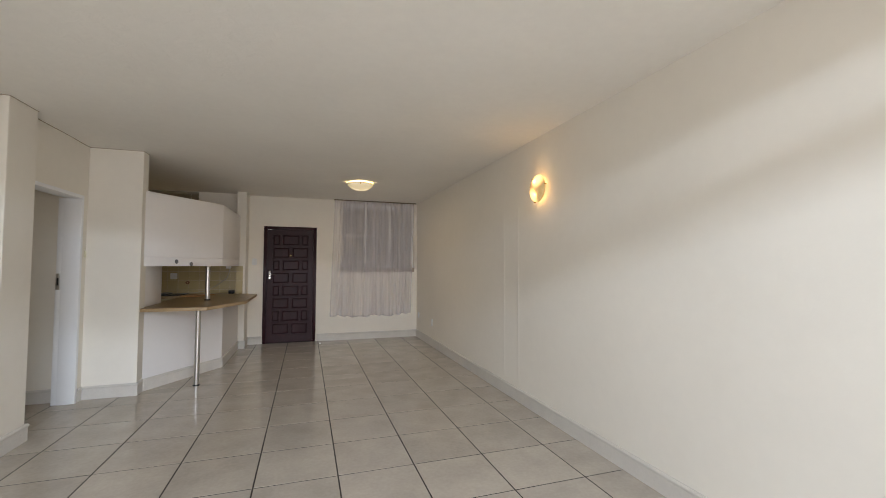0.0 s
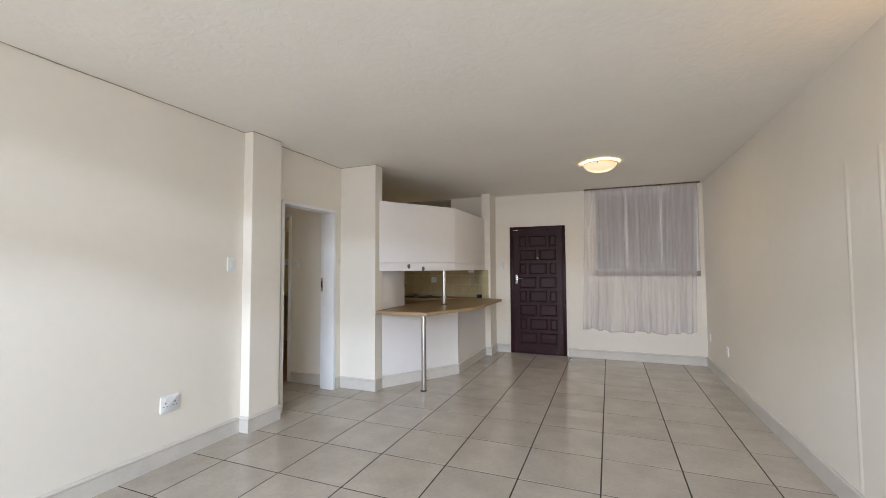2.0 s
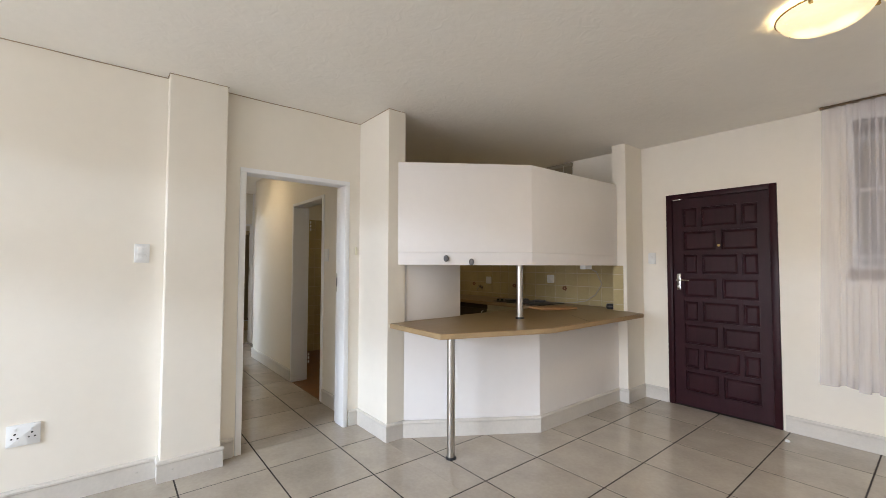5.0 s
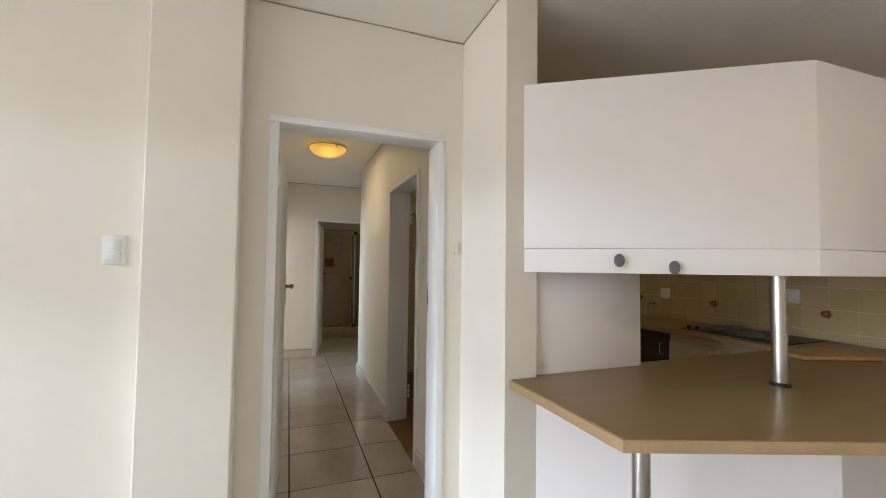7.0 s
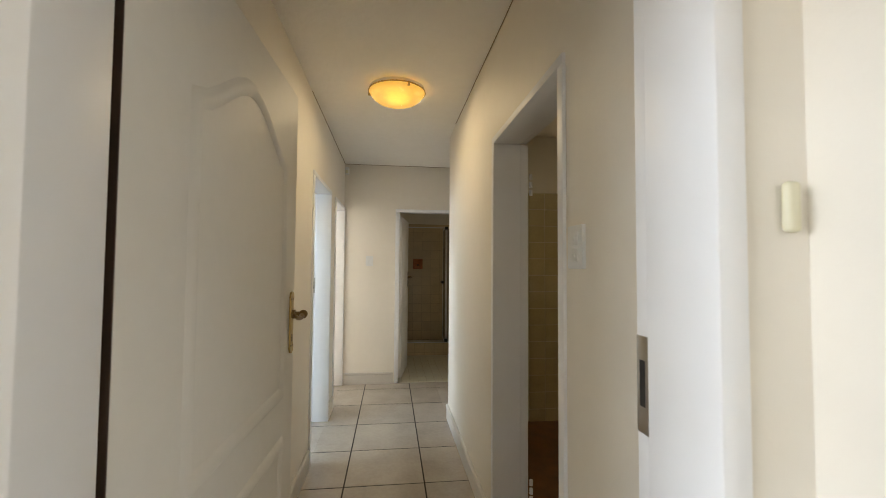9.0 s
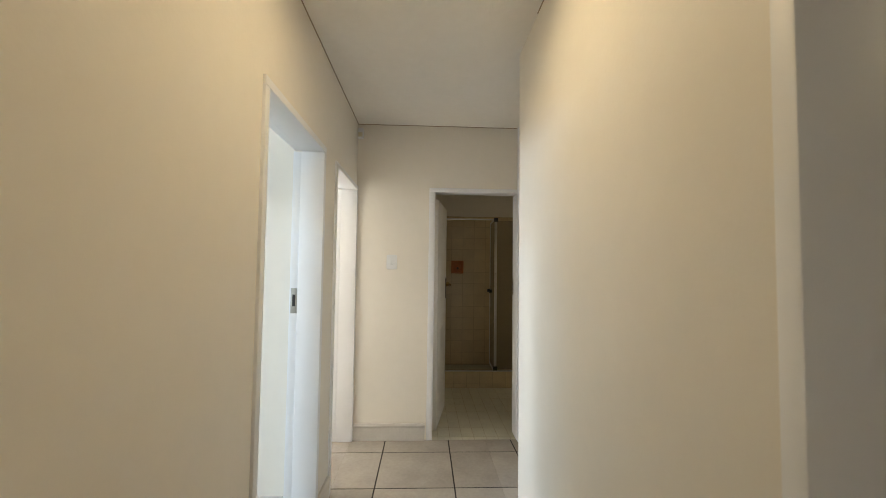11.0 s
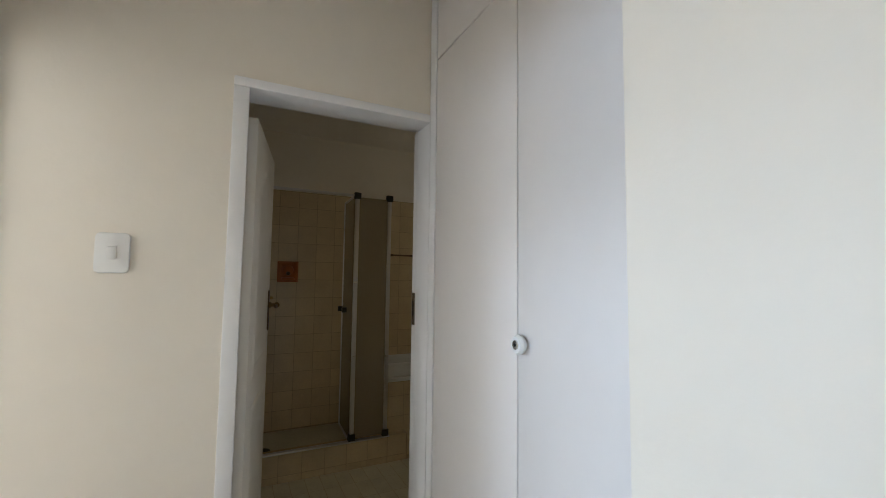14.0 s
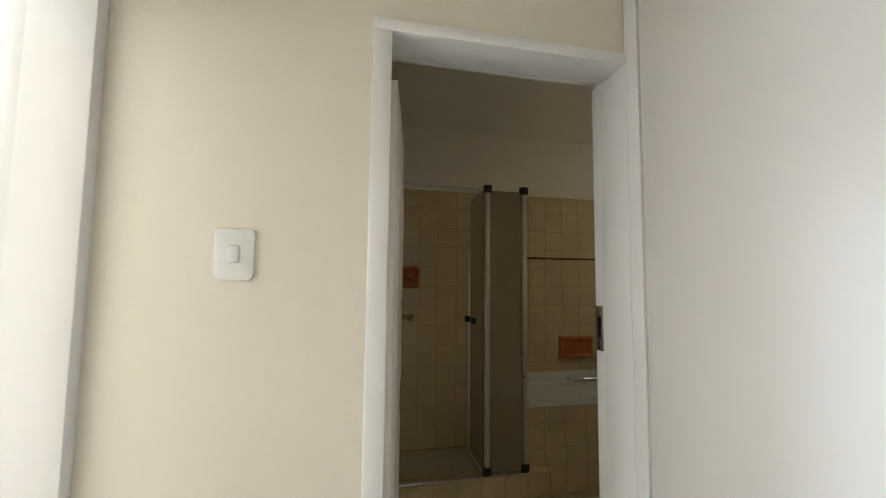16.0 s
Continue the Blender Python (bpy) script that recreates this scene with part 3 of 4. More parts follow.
part("lever", tube([(1.539, NY + 0.006, 1.215), (1.539, NY - 0.04, 1.215), (1.56, NY - 0.047, 1.215), (1.65, NY - 0.045, 1.212)], 0.008, 10), CHROME, fh)
part("cylinder", rod((1.539, NY - 0.006, 1.15), (1.539, NY + 0.006, 1.15), 0.011), CHROME, fh)
part("peephole", rod((1.886, NY + 0.004, 1.545), (1.886, NY + 0.014, 1.545), 0.012), BRASS, FD, "brass peephole")
part("latch", box((1.5, NY - 0.004, 2.0), (1.57, NY + 0.01, 2.02), 0.003), CHROME, FD)

# ---------- windows ----------
def steel_window(name, x0, x1, z0, z1, y, bars_x, bars_z, label):
    w = thing(name, ((x0 + x1) / 2, y, z0), label, "window", kind="structure")
    for nm, lo, hi in (("window_frame", (x0, y, z0), (x0 + 0.035, y + 0.04, z1)), ("window_frame", (x1 - 0.035, y, z0), (x1, y + 0.04, z1)),
                       ("window_frame", (x0 + 0.035, y, z0), (x1 - 0.035, y + 0.04, z0 + 0.035)), ("window_frame", (x0 + 0.035, y, z1 - 0.035), (x1 - 0.035, y + 0.04, z1))):
        part(nm, box(lo, hi, 0.003), WHITE, w)
    for x in bars_x:
        part("mullion", box((x - 0.015, y + 0.003, z0 + 0.036), (x + 0.015, y + 0.037, z1 - 0.036), 0.003), WHITE, w)
    for z in bars_z:
        part("glazing_bar", box((x0 + 0.036, y - 0.002, z - 0.011), (x1 - 0.036, y + 0.002, z + 0.011), 0.001), WHITE, w)
    xs = [x0 + 0.03, *bars_x, x1 - 0.03]
    for a, b in zip(xs, xs[1:]):
        p = part("pane", box((a, y + 0.018, z0 + 0.03), (b, y + 0.022, z1 - 0.03)), CLEAR, w)
        p.visible_shadow = False
    return w


W1 = steel_window("window_1", 2.75, 4.16, 1.33, 2.52, NY + 0.07, (3.22, 3.69), (1.43, 1.935), "white steel window with horizontal bars behind voile")
part("window_sill", box((2.751, NY - 0.012, 1.252), (4.159, NY + 0.069, 1.331), 0.004), SILL, W1, "grey-brown tiled sill")
steel_window("window_2", -4.42, -3.62, 1.36, 2.55, 8.76, (-4.02,), (), "white steel kitchen window behind a blind")
steel_window("window_3", -1.15, 0.42, 1.36, 2.55, 8.76, (-0.36,), (), "white steel kitchen window behind a blind")
# unseen window, added to go with the bathroom fill lamp
steel_window("window_7", -6.0, -5.2, 1.55, 2.15, 8.53, (), (), "small unseen steel window added for the bathroom fill light")
W4 = steel_window("window_4", 0.4, 4.0, 0.0, 2.58, -0.55, (1.6, 2.8), (), "wide glazed sliding door under a narrow fanlight")
part("transom", box((0.435, -0.56, 2.375), (3.965, -0.5, 2.475), 0.004), WHITE, W4)
steel_window("window_5", -2.9, -0.9, 0.7, 2.3, 1.28, (-1.9,), (), "unseen white steel bedroom window")
steel_window("window_8", -5.15, -3.65, 0.7, 2.3, 1.28, (-4.4,), (), "unseen white steel bedroom window")
# unseen west window, added to go with the lamp that lights the partition
W6 = steel_window("window_6", -0.8, 0.8, 0.9, 2.3, 0.0, (0.0,), (), "unseen white steel bedroom window")
W6.matrix_world = pose(-6.66, 3.0, 0.9, 0, 0, 90)


def venetian(x0, x1, z0, z1, y):
    b = thing("venetian_blind", ((x0 + x1) / 2, y, z1), "cream venetian blind nearly closed over the window", "blind")
    part("head_rail", box((x0, y - 0.025, z1 - 0.035), (x1, y + 0.015, z1), 0.003), BLIND, b)
    part("bottom_rail", box((x0, y - 0.012, z0), (x1, y + 0.012, z0 + 0.018), 0.003), BLIND, b)
    n = int((z1 - z0 - 0.045) / 0.022)
    mesh = None
    for k in range(n):
        z = z0 + 0.03 + k * 0.022
        tilt = radians(5 if k in (n - 9, n - 16) else -48 if k < 22 else -70)
        if mesh is None or k in (22, n - 9, n - 8, n - 16, n - 15):
            bm = bmesh.new()
            rows = []
            for s in (-1, 0, 1):
                c = Vector((0, s * 0.0125 * math.cos(tilt), s * 0.0125 * math.sin(tilt) + (0.0015 if s == 0 else 0)))
                rows.append([bm.verts.new(c + Vector((e, 0, 0))) for e in ((x0 - x1) / 2, (x1 - x0) / 2)])
            for p, q in zip(rows, rows[1:]):
                bm.faces.new((p[0], p[1], q[1], q[0]))
            bmesh.ops.solidify(bm, geom=bm.faces[:], thickness=0.0008)
            mesh = bpy.data.meshes.new("slat")
            bm.to_mesh(mesh)
            bm.free()
            mesh.materials.append(BLIND)
        s = new("slat", mesh)
        s.parent = b
        s.location = (0, 0, z - z1)
    part("cord", tube([(x1 - 0.1, y - 0.03, z1 - 0.03), (x1 - 0.1, y - 0.03, z0 + 0.1)], 0.0015, 5), PLATE, b)
    return b


venetian(-4.45, -3.58, 1.35, 2.575, 8.65)
venetian(-1.2, 0.44, 1.36, 2.575, 8.65)

# ---------- voile curtains ----------
def curtain(x0, x1, zb0, zb1, seed, lean):
    """Voile gathered on a tape: uneven folds that double back on themselves; lean: how far each foot corner moves along x."""
    c = thing("curtain", ((x0 + x1) / 2, 8.70, 2.57), "sheer white voile curtain hanging in soft folds", "curtain", "voile curtains")
    rng = random.Random(seed)
    nu, nv, folds = 300, 24, 8
    ph = [rng.uniform(0, 6.28) for _ in range(6)]

    def place(s, t, out=0.0):
        a = 2 * math.pi * folds * s + 1.9 * math.sin(s * 9 + ph[1]) + 0.9 * math.sin(s * 23 + ph[2])
        full = 0.55 + 0.45 * math.sin(s * 11 + ph[3] + 0.5 * t)
        x = x0 + (x1 - x0) * s + t * (lean[0] * (1 - s) + lean[1] * s)
        x += 0.0165 * full * math.sin(2 * a + 0.4 * t) + 0.006 * t * math.sin(a * 0.5 + ph[4])
        y = 8.698 + (0.010 + 0.016 * t) * (0.35 + full) * math.cos(a) + 0.012 * t * math.sin(s * 8 + ph[5])
        zb = zb0 + (zb1 - zb0) * s + 0.010 * math.sin(a * 0.5 + ph[4]) + 0.014 * math.sin(s * 7 + ph[5])
        return Vector((x, y - out, 2.572 + (zb - 2.572) * t))

    def cloth(name, t0, t1, rows, out, label=""):
        bm = bmesh.new()
        grid = [[bm.verts.new(place(i / nu, t0 + (t1 - t0) * j / rows, out)) for i in range(nu + 1)] for j in range(rows + 1)]
        for a, b in zip(grid, grid[1:]):
            for i in range(nu):
                bm.faces.new((a[i], a[i + 1], b[i + 1], b[i]))
        part(name, bm, VOILE, c, label)

    cloth("drape", 0.0, 1.0, nv, 0.0)
    cloth("heading", 0.002, 0.04, 2, 0.002, "doubled white heading tape")
    cloth("hem", 0.965, 1.0, 2, 0.002)


curtain(2.63, 3.38, 0.44, 0.43, 3, (-0.06, 0.0))
curtain(3.33, 4.13, 0.43, 0.45, 8, (0.02, -0.06))
CR = thing("curtain_rail", (3.42, 8.70, 2.58), "dark brown curtain track under the ceiling", "curtain rail")
part("track", box((2.62, 8.685, 2.572), (4.17, 8.72, 2.588), 0.003), RAIL, CR)

# ---------- lamps ----------
def dish_lamp(name, at, r, material, label, rim, base):
    d = thing(name, at, label, "lamp")
    m = Matrix.Translation(at)
    prof = [(r, -0.024), (r * 0.985, -0.032), (r * 0.88, -0.06), (r * 0.71, -0.085), (r * 0.47, -0.104), (r * 0.22, -0.113), (0, -0.115)]
    part("shade", lathe(prof, 48, m), material, d, "glowing marbled glass bowl")
    part("base", lathe([(0, 0), (r * base, 0), (r * base, -0.0205), (0, -0.0205)], 40, m), PLATE, d)
    part("rim", lathe([(r * 0.992, -0.021), (r + 0.004, -0.022), (r + 0.005, -0.027), (r * 0.992, -0.029)], 48, m), rim, d, "thin metal rim")
    for k in range(3):
        a = k * 2.094 + 0.4
        bm = box((r - 0.012, -0.007, -0.046), (r + 0.005, 0.007, -0.022), 0.002)
        bmesh.ops.transform(bm, matrix=m @ pose(0, 0, 0, 0, 0, math.degrees(a)), verts=bm.verts)
        part("clip", bm, BRASS, d)
    return d


for lamp in (dish_lamp("ceiling_lamp", (2.89, 7.03, H), 0.185, SHADE, "lit round glass bowl lamp on the ceiling", LEVER, 0.5),
             dish_lamp("ceiling_lamp", (-2.29, 5.58, H), 0.19, SHADE_HALL, "lit amber glass bowl lamp on the hall ceiling", BRASS, 0.98)):
    for o in lamp.children:
        o.visible_shadow = False
SC = thing("wall_lamp", (LX, 4.26, 2.09), "lit round glass dish wall lamp", "lamp")
m = Matrix.Translation((LX, 4.26, 2.09)) @ pose(0, 0, 0, 0, -90, 0)
sh = part("shade", lathe([(0.128, 0.032), (0.123, 0.042), (0.105, 0.058), (0.073, 0.07), (0.036, 0.076), (0, 0.078)], 48, m), SHADE_WALL, SC, "glowing glass dish")
sh.visible_shadow = False
part("base", lathe([(0, 0), (0.07, 0), (0.07, 0.025), (0, 0.025)], 32, m), PLATE, SC)
for k in range(3):
    bm = box((0.122, -0.005, 0.022), (0.136, 0.005, 0.045), 0.002)
    bmesh.ops.transform(bm, matrix=m @ pose(0, 0, 0, 0, 0, 40 + k * 120), verts=bm.verts)
    part("clip", bm, BRASS, SC)
FL = thing("ceiling_light", (-1.5, 7.5, H), "fluorescent batten on the kitchen ceiling", "light")
part("batten", box((-2.09, 7.45, H - 0.04), (-0.9, 7.55, H), 0.004), PLATE, FL)
part("diffuser", box((-2.08, 7.435, H - 0.085), (-0.91, 7.565, H - 0.04), 0.012), TUBE, FL, "dimly lit plastic diffuser")

# ---------- switches and sockets ----------
def plate(name, at, turn, w, h, kind, label, category):
    """A plate on a wall; turn 0 faces -y, 90 faces +x, -90 faces -x, 180 faces +y."""
    p = thing(name, at, label, category)
    m = Matrix.Translation(at) @ pose(0, 0, 0, 0, 0, turn)

    def put(nm, bm, mt, parent=p):
        bmesh.ops.transform(bm, matrix=m, verts=bm.verts)
        return part(nm, bm, mt, parent)
    rc, pts = 0.014 if kind == "switch" else 0.004, []
    for cx, cz, a0 in ((1, 1, 0), (-1, 1, 90), (-1, -1, 180), (1, -1, 270)):
        for k in range(5):
            a = radians(a0 + k * 22.5)
            pts.append((cx * (w / 2 - rc) + rc * math.cos(a), cz * (h / 2 - rc) + rc * math.sin(a)))
    bm = prism(pts, 0, 0.011)
    rim = [e for e in bm.edges if all(v.co.z > 0.0109 for v in e.verts)]
    bmesh.ops.bevel(bm, geom=rim, offset=0.004, segments=2, affect='EDGES', profile=0.6)
    bmesh.ops.transform(bm, matrix=pose(0, 0, 0, 90, 0, 0), verts=bm.verts)
    put("cover", bm, PLATE)
    if kind == "switch":
        put("rocker", box((-0.012, -0.0165, -0.02), (0.012, -0.0105, 0.02), 0.003), PLATE)
    elif kind == "double":
        for zz in (-0.024, 0.024):
            put("rocker", box((-0.024, -0.0135, zz - 0.019), (0.024, -0.0105, zz + 0.019), 0.002), PLATE)
            put("button", box((-0.006, -0.016, zz - 0.006), (0.006, -0.013, zz + 0.006), 0.001), PLATE)
    elif kind == "socket":
        for sx in (-w / 4, w / 4):
            for ox, oz, r in ((0, 0.017, 0.0052), (-0.012, -0.006, 0.0042), (0.012, -0.006, 0.0042)):
                put("pin_hole", rod((sx + ox, -0.0125, oz - 0.008), (sx + ox, -0.0108, oz - 0.008), r, n=12), BLACK)
            put("rocker", box((sx - 0.007, -0.015, 0.024), (sx + 0.007, -0.0105, 0.042), 0.002), PLATE)
    return p


plate("light_switch", (0.0, 4.575, 1.425), 90, 0.078, 0.118, "double", "white double light switch on the cream wall", "switch")
plate("socket", (0.0, 4.075, 0.42), 90, 0.135, 0.115, "socket", "white double power socket above the skirting", "socket")
plate("light_switch", (1.29, NY, 1.43), 0, 0.075, 0.115, "switch", "white light switch beside the front door", "switch")
plate("socket", (LX, 7.72, 0.40), -90, 0.075, 0.115, "switch", "small white outlet plate low on the wall", "socket")
plate("socket", (LX, 8.6, 0.43), -90, 0.06, 0.11, "switch", "small white outlet plate beside the curtain", "socket")
plate("light_switch", (-0.645, 6.085, 1.45), 0, 0.095, 0.125, "double", "white double light switch beside the kitchen door", "switch")
plate("light_switch", (-4.47, 5.30, 1.44), 90, 0.086, 0.121, "switch", "white rocker light switch on the end wall", "switch")
plate("light_switch", (-3.42, 4.432, 1.418), 90, 0.082, 0.115, "switch", "white rocker light switch inside the bedroom", "switch")
solid("trim", box((-3.421, 4.615, 0.13), (-3.417, 4.630, H - 0.01), 0.0015), WALL, "thin painted cover strip up the bedroom wall", "wall trim", "structure")
DB = thing("door_chime", (0.02, 6.1, 1.47), "ivory plastic chime push in the corner", "bell push")
bm = box((0.001, 6.055, 1.44), (0.015, 6.077, 1.507), 0.0068, seg=4)
part("housing", bm, IVORY, DB)
DS = thing("door_stop", (2.40, 8.52, 0), "small white plastic door stop on the floor tiles", "door stop")
part("cap", lathe([(0.016, 0), (0.016, 0.008), (0.011, 0.014), (0, 0.015)], 20, Matrix.Translation((2.40, 8.52, 0.0))), PLATE, DS)
FX = thing("wall_flex", (4.15, NY, 1.0), "thin white flex looping down the wall beside the curtain", "cable")
part("flex", tube([(4.06 + 0.1 * k / 9, NY - 0.003, 1.1 - 0.05 * math.sin(math.pi * k / 9)) for k in range(10)] + [(4.165, NY - 0.003, 1.08 - 0.05 * k) for k in range(1, 10)], 0.0022, 6), WHITE, FX)
MS = thing("motion_sensor", (-4.455, 5.02, 2.5), "small white alarm sensor under the ceiling", "sensor")
part("housing", box((-4.468, 5.004, 2.46), (-4.425, 5.05, 2.545), 0.007, seg=3), PLATE, MS)
part("lens", box((-4.43, 5.01, 2.47), (-4.418, 5.044, 2.505), 0.004), IVORY, MS)

# ---------- breakfast bar ----------
BAR = thing("breakfast_bar", (0.8, 7.2, 0), "white boxed bar base with a splayed front", "bar counter")
part("front_panel", prism([(0.479, 6.256), (1.088, 7.177), (1.06, 7.19), (0.445, 6.256)], 0, 0.862), LAMINATE, BAR)
part("side_panel", prism([(1.088, 7.178), (1.1, 8.429), (1.07, 8.429), (1.06, 7.191)], 0, 0.862), LAMINATE, BAR)
part("back_panel", box((0.42, 6.262, 0), (0.442, 8.05, 0.862)), PALE, BAR)
TOP = [(0.478, 6.12), (1.115, 6.115), (1.41, 6.915), (1.39, 8.36), (1.2, 8.425), (1.045, 8.425), (1.045, 8.668), (0.40, 8.672), (0.40, 6.265), (0.478, 6.265)]
WT = thing("worktop", (0.9, 7.2, 0.862), "beech laminate bar top with a pale rounded edge", "worktop")
part("slab", prism(TOP, 0.864, 0.899, 0.003), WOODEDGE, WT)
part("joint", prism([(1.385, 7.443), (1.387, 7.446), (1.06, 7.692), (1.058, 7.689)], 0.9005, 0.9016), DARKWOOD_GAP, WT)
cen = Vector((0.9, 7.2))
part("surface", prism([tuple(cen + (Vector(p) - cen) * 0.992) for p in TOP], 0.897, 0.901), WOODTOP, WT)


def pole(at, z0, z1, label):
    p = thing("support_pole", (*at, z0), label, "support pole", "bar poles")
    part("tube", rod((*at, z0 + 0.012), (*at, z1 - 0.004), 0.0285, n=28), STEEL, p)
    part("foot", lathe([(0, 0), (0.038, 0), (0.038, 0.008), (0.031, 0.014), (0, 0.014)], 28, Matrix.Translation((*at, z0))), BLACK, p, "black foot ring")


pole((0.985, 6.315), 0.0, 0.864, "brushed steel pole from the floor to the bar top")
pole((0.905, 7.15), 0.901, 1.36, "brushed steel pole between bar top and wall cupboard")

OC = thing("overhead_cupboard", (0.8, 7.2, 1.357), "white overhead cupboard with splayed doors above the bar", "cupboard")
OUTL = [(0.455, 6.185), (1.066, 7.1), (1.085, 8.428), (0.75, 8.428), (0.75, 7.2), (0.40, 6.66), (0.40, 6.262), (0.455, 6.262)]
part("carcass", prism(OUTL, 1.362, 2.176), LAMINATE, OC)


def slab_face(a, b, z0, z1, t, parent, nm, before=None, after=None):
    """A board outside the line a-b, mitred where a neighbour begins or ends."""
    a, b = Vector(a), Vector(b)

    def side(p, q):
        d = (Vector(q) - Vector(p)).normalized()
        return Vector((d.y, -d.x))

    n = na = nb = side(a, b)
    if before:
        na = (n + side(before, a)) / (1 + n.dot(side(before, a)))
    if after:
        nb = (n + side(b, after)) / (1 + n.dot(side(b, after)))
    part(nm, prism([tuple(a), tuple(b), tuple(b + nb * t), tuple(a + na * t)], z0, z1, 0.001), LAMINATE, parent)


slab_face((0.456, 6.186), (1.067, 7.099), 1.4575, 2.179, 0.016, OC, "door", after=(1.087, 8.42))
slab_face((0.456, 6.186), (1.067, 7.099), 1.355, 1.456, 0.014, OC, "pelmet", after=(1.087, 8.42))
slab_face((1.067, 7.0995), (1.087, 8.42), 1.4575, 2.179, 0.016, OC, "door", before=(0.456, 6.186))
slab_face((1.067, 7.0995), (1.087, 8.42), 1.355, 1.456, 0.014, OC, "pelmet", before=(0.456, 6.186))
SPAN = (Vector((1.066, 7.099)) - Vector((0.456, 6.186)))
for s, z in ((0.362, 1.408), (0.548, 1.381)):
    p = Vector((0.456, 6.186)) + SPAN * s
    n = Vector((SPAN.y, -SPAN.x)).normalized()
    q = p + n * 0.016
    bm = lathe([(0.007, 0), (0.007, 0.012), (0.019, 0.017), (0.021, 0.022), (0.016, 0.028), (0, 0.03)], 20)
    bmesh.ops.transform(bm, matrix=Matrix.Translation((q.x, q.y, z)) @ Vector((n.x, n.y, 0)).to_track_quat('Z', 'Y').to_matrix().to_4x4() @ Matrix.Diagonal((1, 1.3, 1, 1)), verts=bm.verts)
    part("knob", bm, GREY, OC, "grey knob")
EP = thing("end_panel", (0.45, 6.5, 0.9), "white laminate panel between bar top and cupboard", "panel")
part("panel", box((0.44, 6.268, 0.9015), (0.458, 6.865, 1.36), 0.001), LAMINATE, EP)
part("cover_strip", box((0.4585, 6.275, 0.9015), (0.4605, 6.285, 1.36), 0.002), WHITE, EP)

CB = thing("chopping_board", (0.6, 8.0, 0.901), "round-cornered bamboo chopping board lying on the bar", "chopping board")
bm = box((-0.13, -0.21, 0.0), (0.13, 0.21, 0.022), 0.008, seg=3)
bmesh.ops.transform(bm, matrix=pose(0.6, 8.03, 0.9015, 0, 0, -22), verts=bm.verts)
part("slab", bm, BOARD, CB)
CU = thing("charger_dock", (0.985, 8.5, 0.901), "small round black plastic charger dock on the bar", "charger")
part("body", lathe([(0, 0), (0.034, 0), (0.037, 0.01), (0.036, 0.05), (0.03, 0.056), (0, 0.056)], 28, Matrix.Translation((0.985, 8.5, 0.9015)) @ Matrix.Diagonal((1.25, 1.25, 0.95, 1))), BLACK, CU)
part("rim", lathe([(0.0375, 0.03), (0.0385, 0.033), (0.0375, 0.036)], 28, Matrix.Translation((0.985, 8.5, 0.9015)) @ Matrix.Diagonal((1.25, 1.25, 0.95, 1))), GREY, CU)
UL = thing("plug_adapter", (1.02, 8.0, 1.36), "white plug adapter under the cupboard with a hanging flex", "adapter")
part("housing", box((0.985, 7.93, 1.318), (1.045, 8.05, 1.362), 0.01, seg=3), PLATE, UL)
part("flex", tube([(1.01, 8.05, 1.33), (1.0, 8.2, 1.29), (0.93, 8.42, 1.16), (0.74, 8.62, 1.03), (0.60, 8.655, 0.95), (0.42, 8.655, 0.915), (0.2, 8.655, 0.908)], 0.004, 6), CABLE, UL)

# ---------- kitchen ----------
KW = thing("worktop", (-1.2, 8.4, 0.862), "brown laminate kitchen worktop along the window wall", "worktop")
part("slab", box((-2.895, 8.07, 0.864), (0.396, 8.676, 0.9), 0.003), WOODEDGE, KW)
part("surface", box((-2.89, 8.075, 0.898), (0.395, 8.674, 0.902)), WOODTOP, KW)


def base_unit(x0, x1, y0, y1, mt, doors, label, top=0.862):
    u = thing("base_cupboard", ((x0 + x1) / 2, (y0 + y1) / 2, 0), label, "cupboard", "kitchen base cupboards")
    part("plinth", box((x0, y0 + 0.06, 0), (x1, y1, 0.1)), mt, u)
    part("body", box((x0, y0 + 0.02, 0.1), (x1, y1, top)), mt, u)
    wd = (x1 - x0) / doors
    for k in range(doors):
        d = part("door", box((x0 + k * wd + 0.003, y0, 0.105), (x0 + (k + 1) * wd - 0.003, y0 + 0.019, top - 0.06), 0.003), mt, u)
        hx = x0 + (k + 1) * wd - 0.06
        part("handle", tube([(hx, y0 + 0.002, 0.68), (hx, y0 - 0.025, 0.69), (hx, y0 - 0.025, 0.77), (hx, y0 + 0.002, 0.78)], 0.006, 8), PLATE, d)
    return u


# closed box whose dark colour stands in for a shaded under-counter bay
base_unit(-1.08, -0.45, 8.1, 8.67, DARKWOOD_GAP, 1, "dark brown box standing in for a dark bay beside the hob")
base_unit(-0.448, 0.38, 8.1, 8.67, PALE, 2, "cream kitchen base cupboard under the hob")
base_unit(-4.10, -3.37, 8.12, 8.67, LAMINATE, 1, "white sink cupboard with one door and a loop handle")
SK = thing("sink_top", (-3.73, 8.4, 0.862), "brown worktop with an inset steel sink", "sink")
part("slab", box((-4.12, 8.09, 0.864), (-3.355, 8.676, 0.9), 0.003), WOODEDGE, SK)
part("rim", box((-3.92, 8.18, 0.9), (-3.42, 8.58, 0.906), 0.003), STEEL, SK)
# no hollow: a flat plate whose dark colour gives the bowl's shade
part("bowl", box((-3.88, 8.22, 0.9045), (-3.46, 8.54, 0.9075), 0.001), GREY, SK, "flat dark plate painted as the shaded sink bowl")
TC = thing("tall_cupboard", (-3.12, 8.4, 0), "mustard tall cupboard with three doors and cream side", "cupboard")
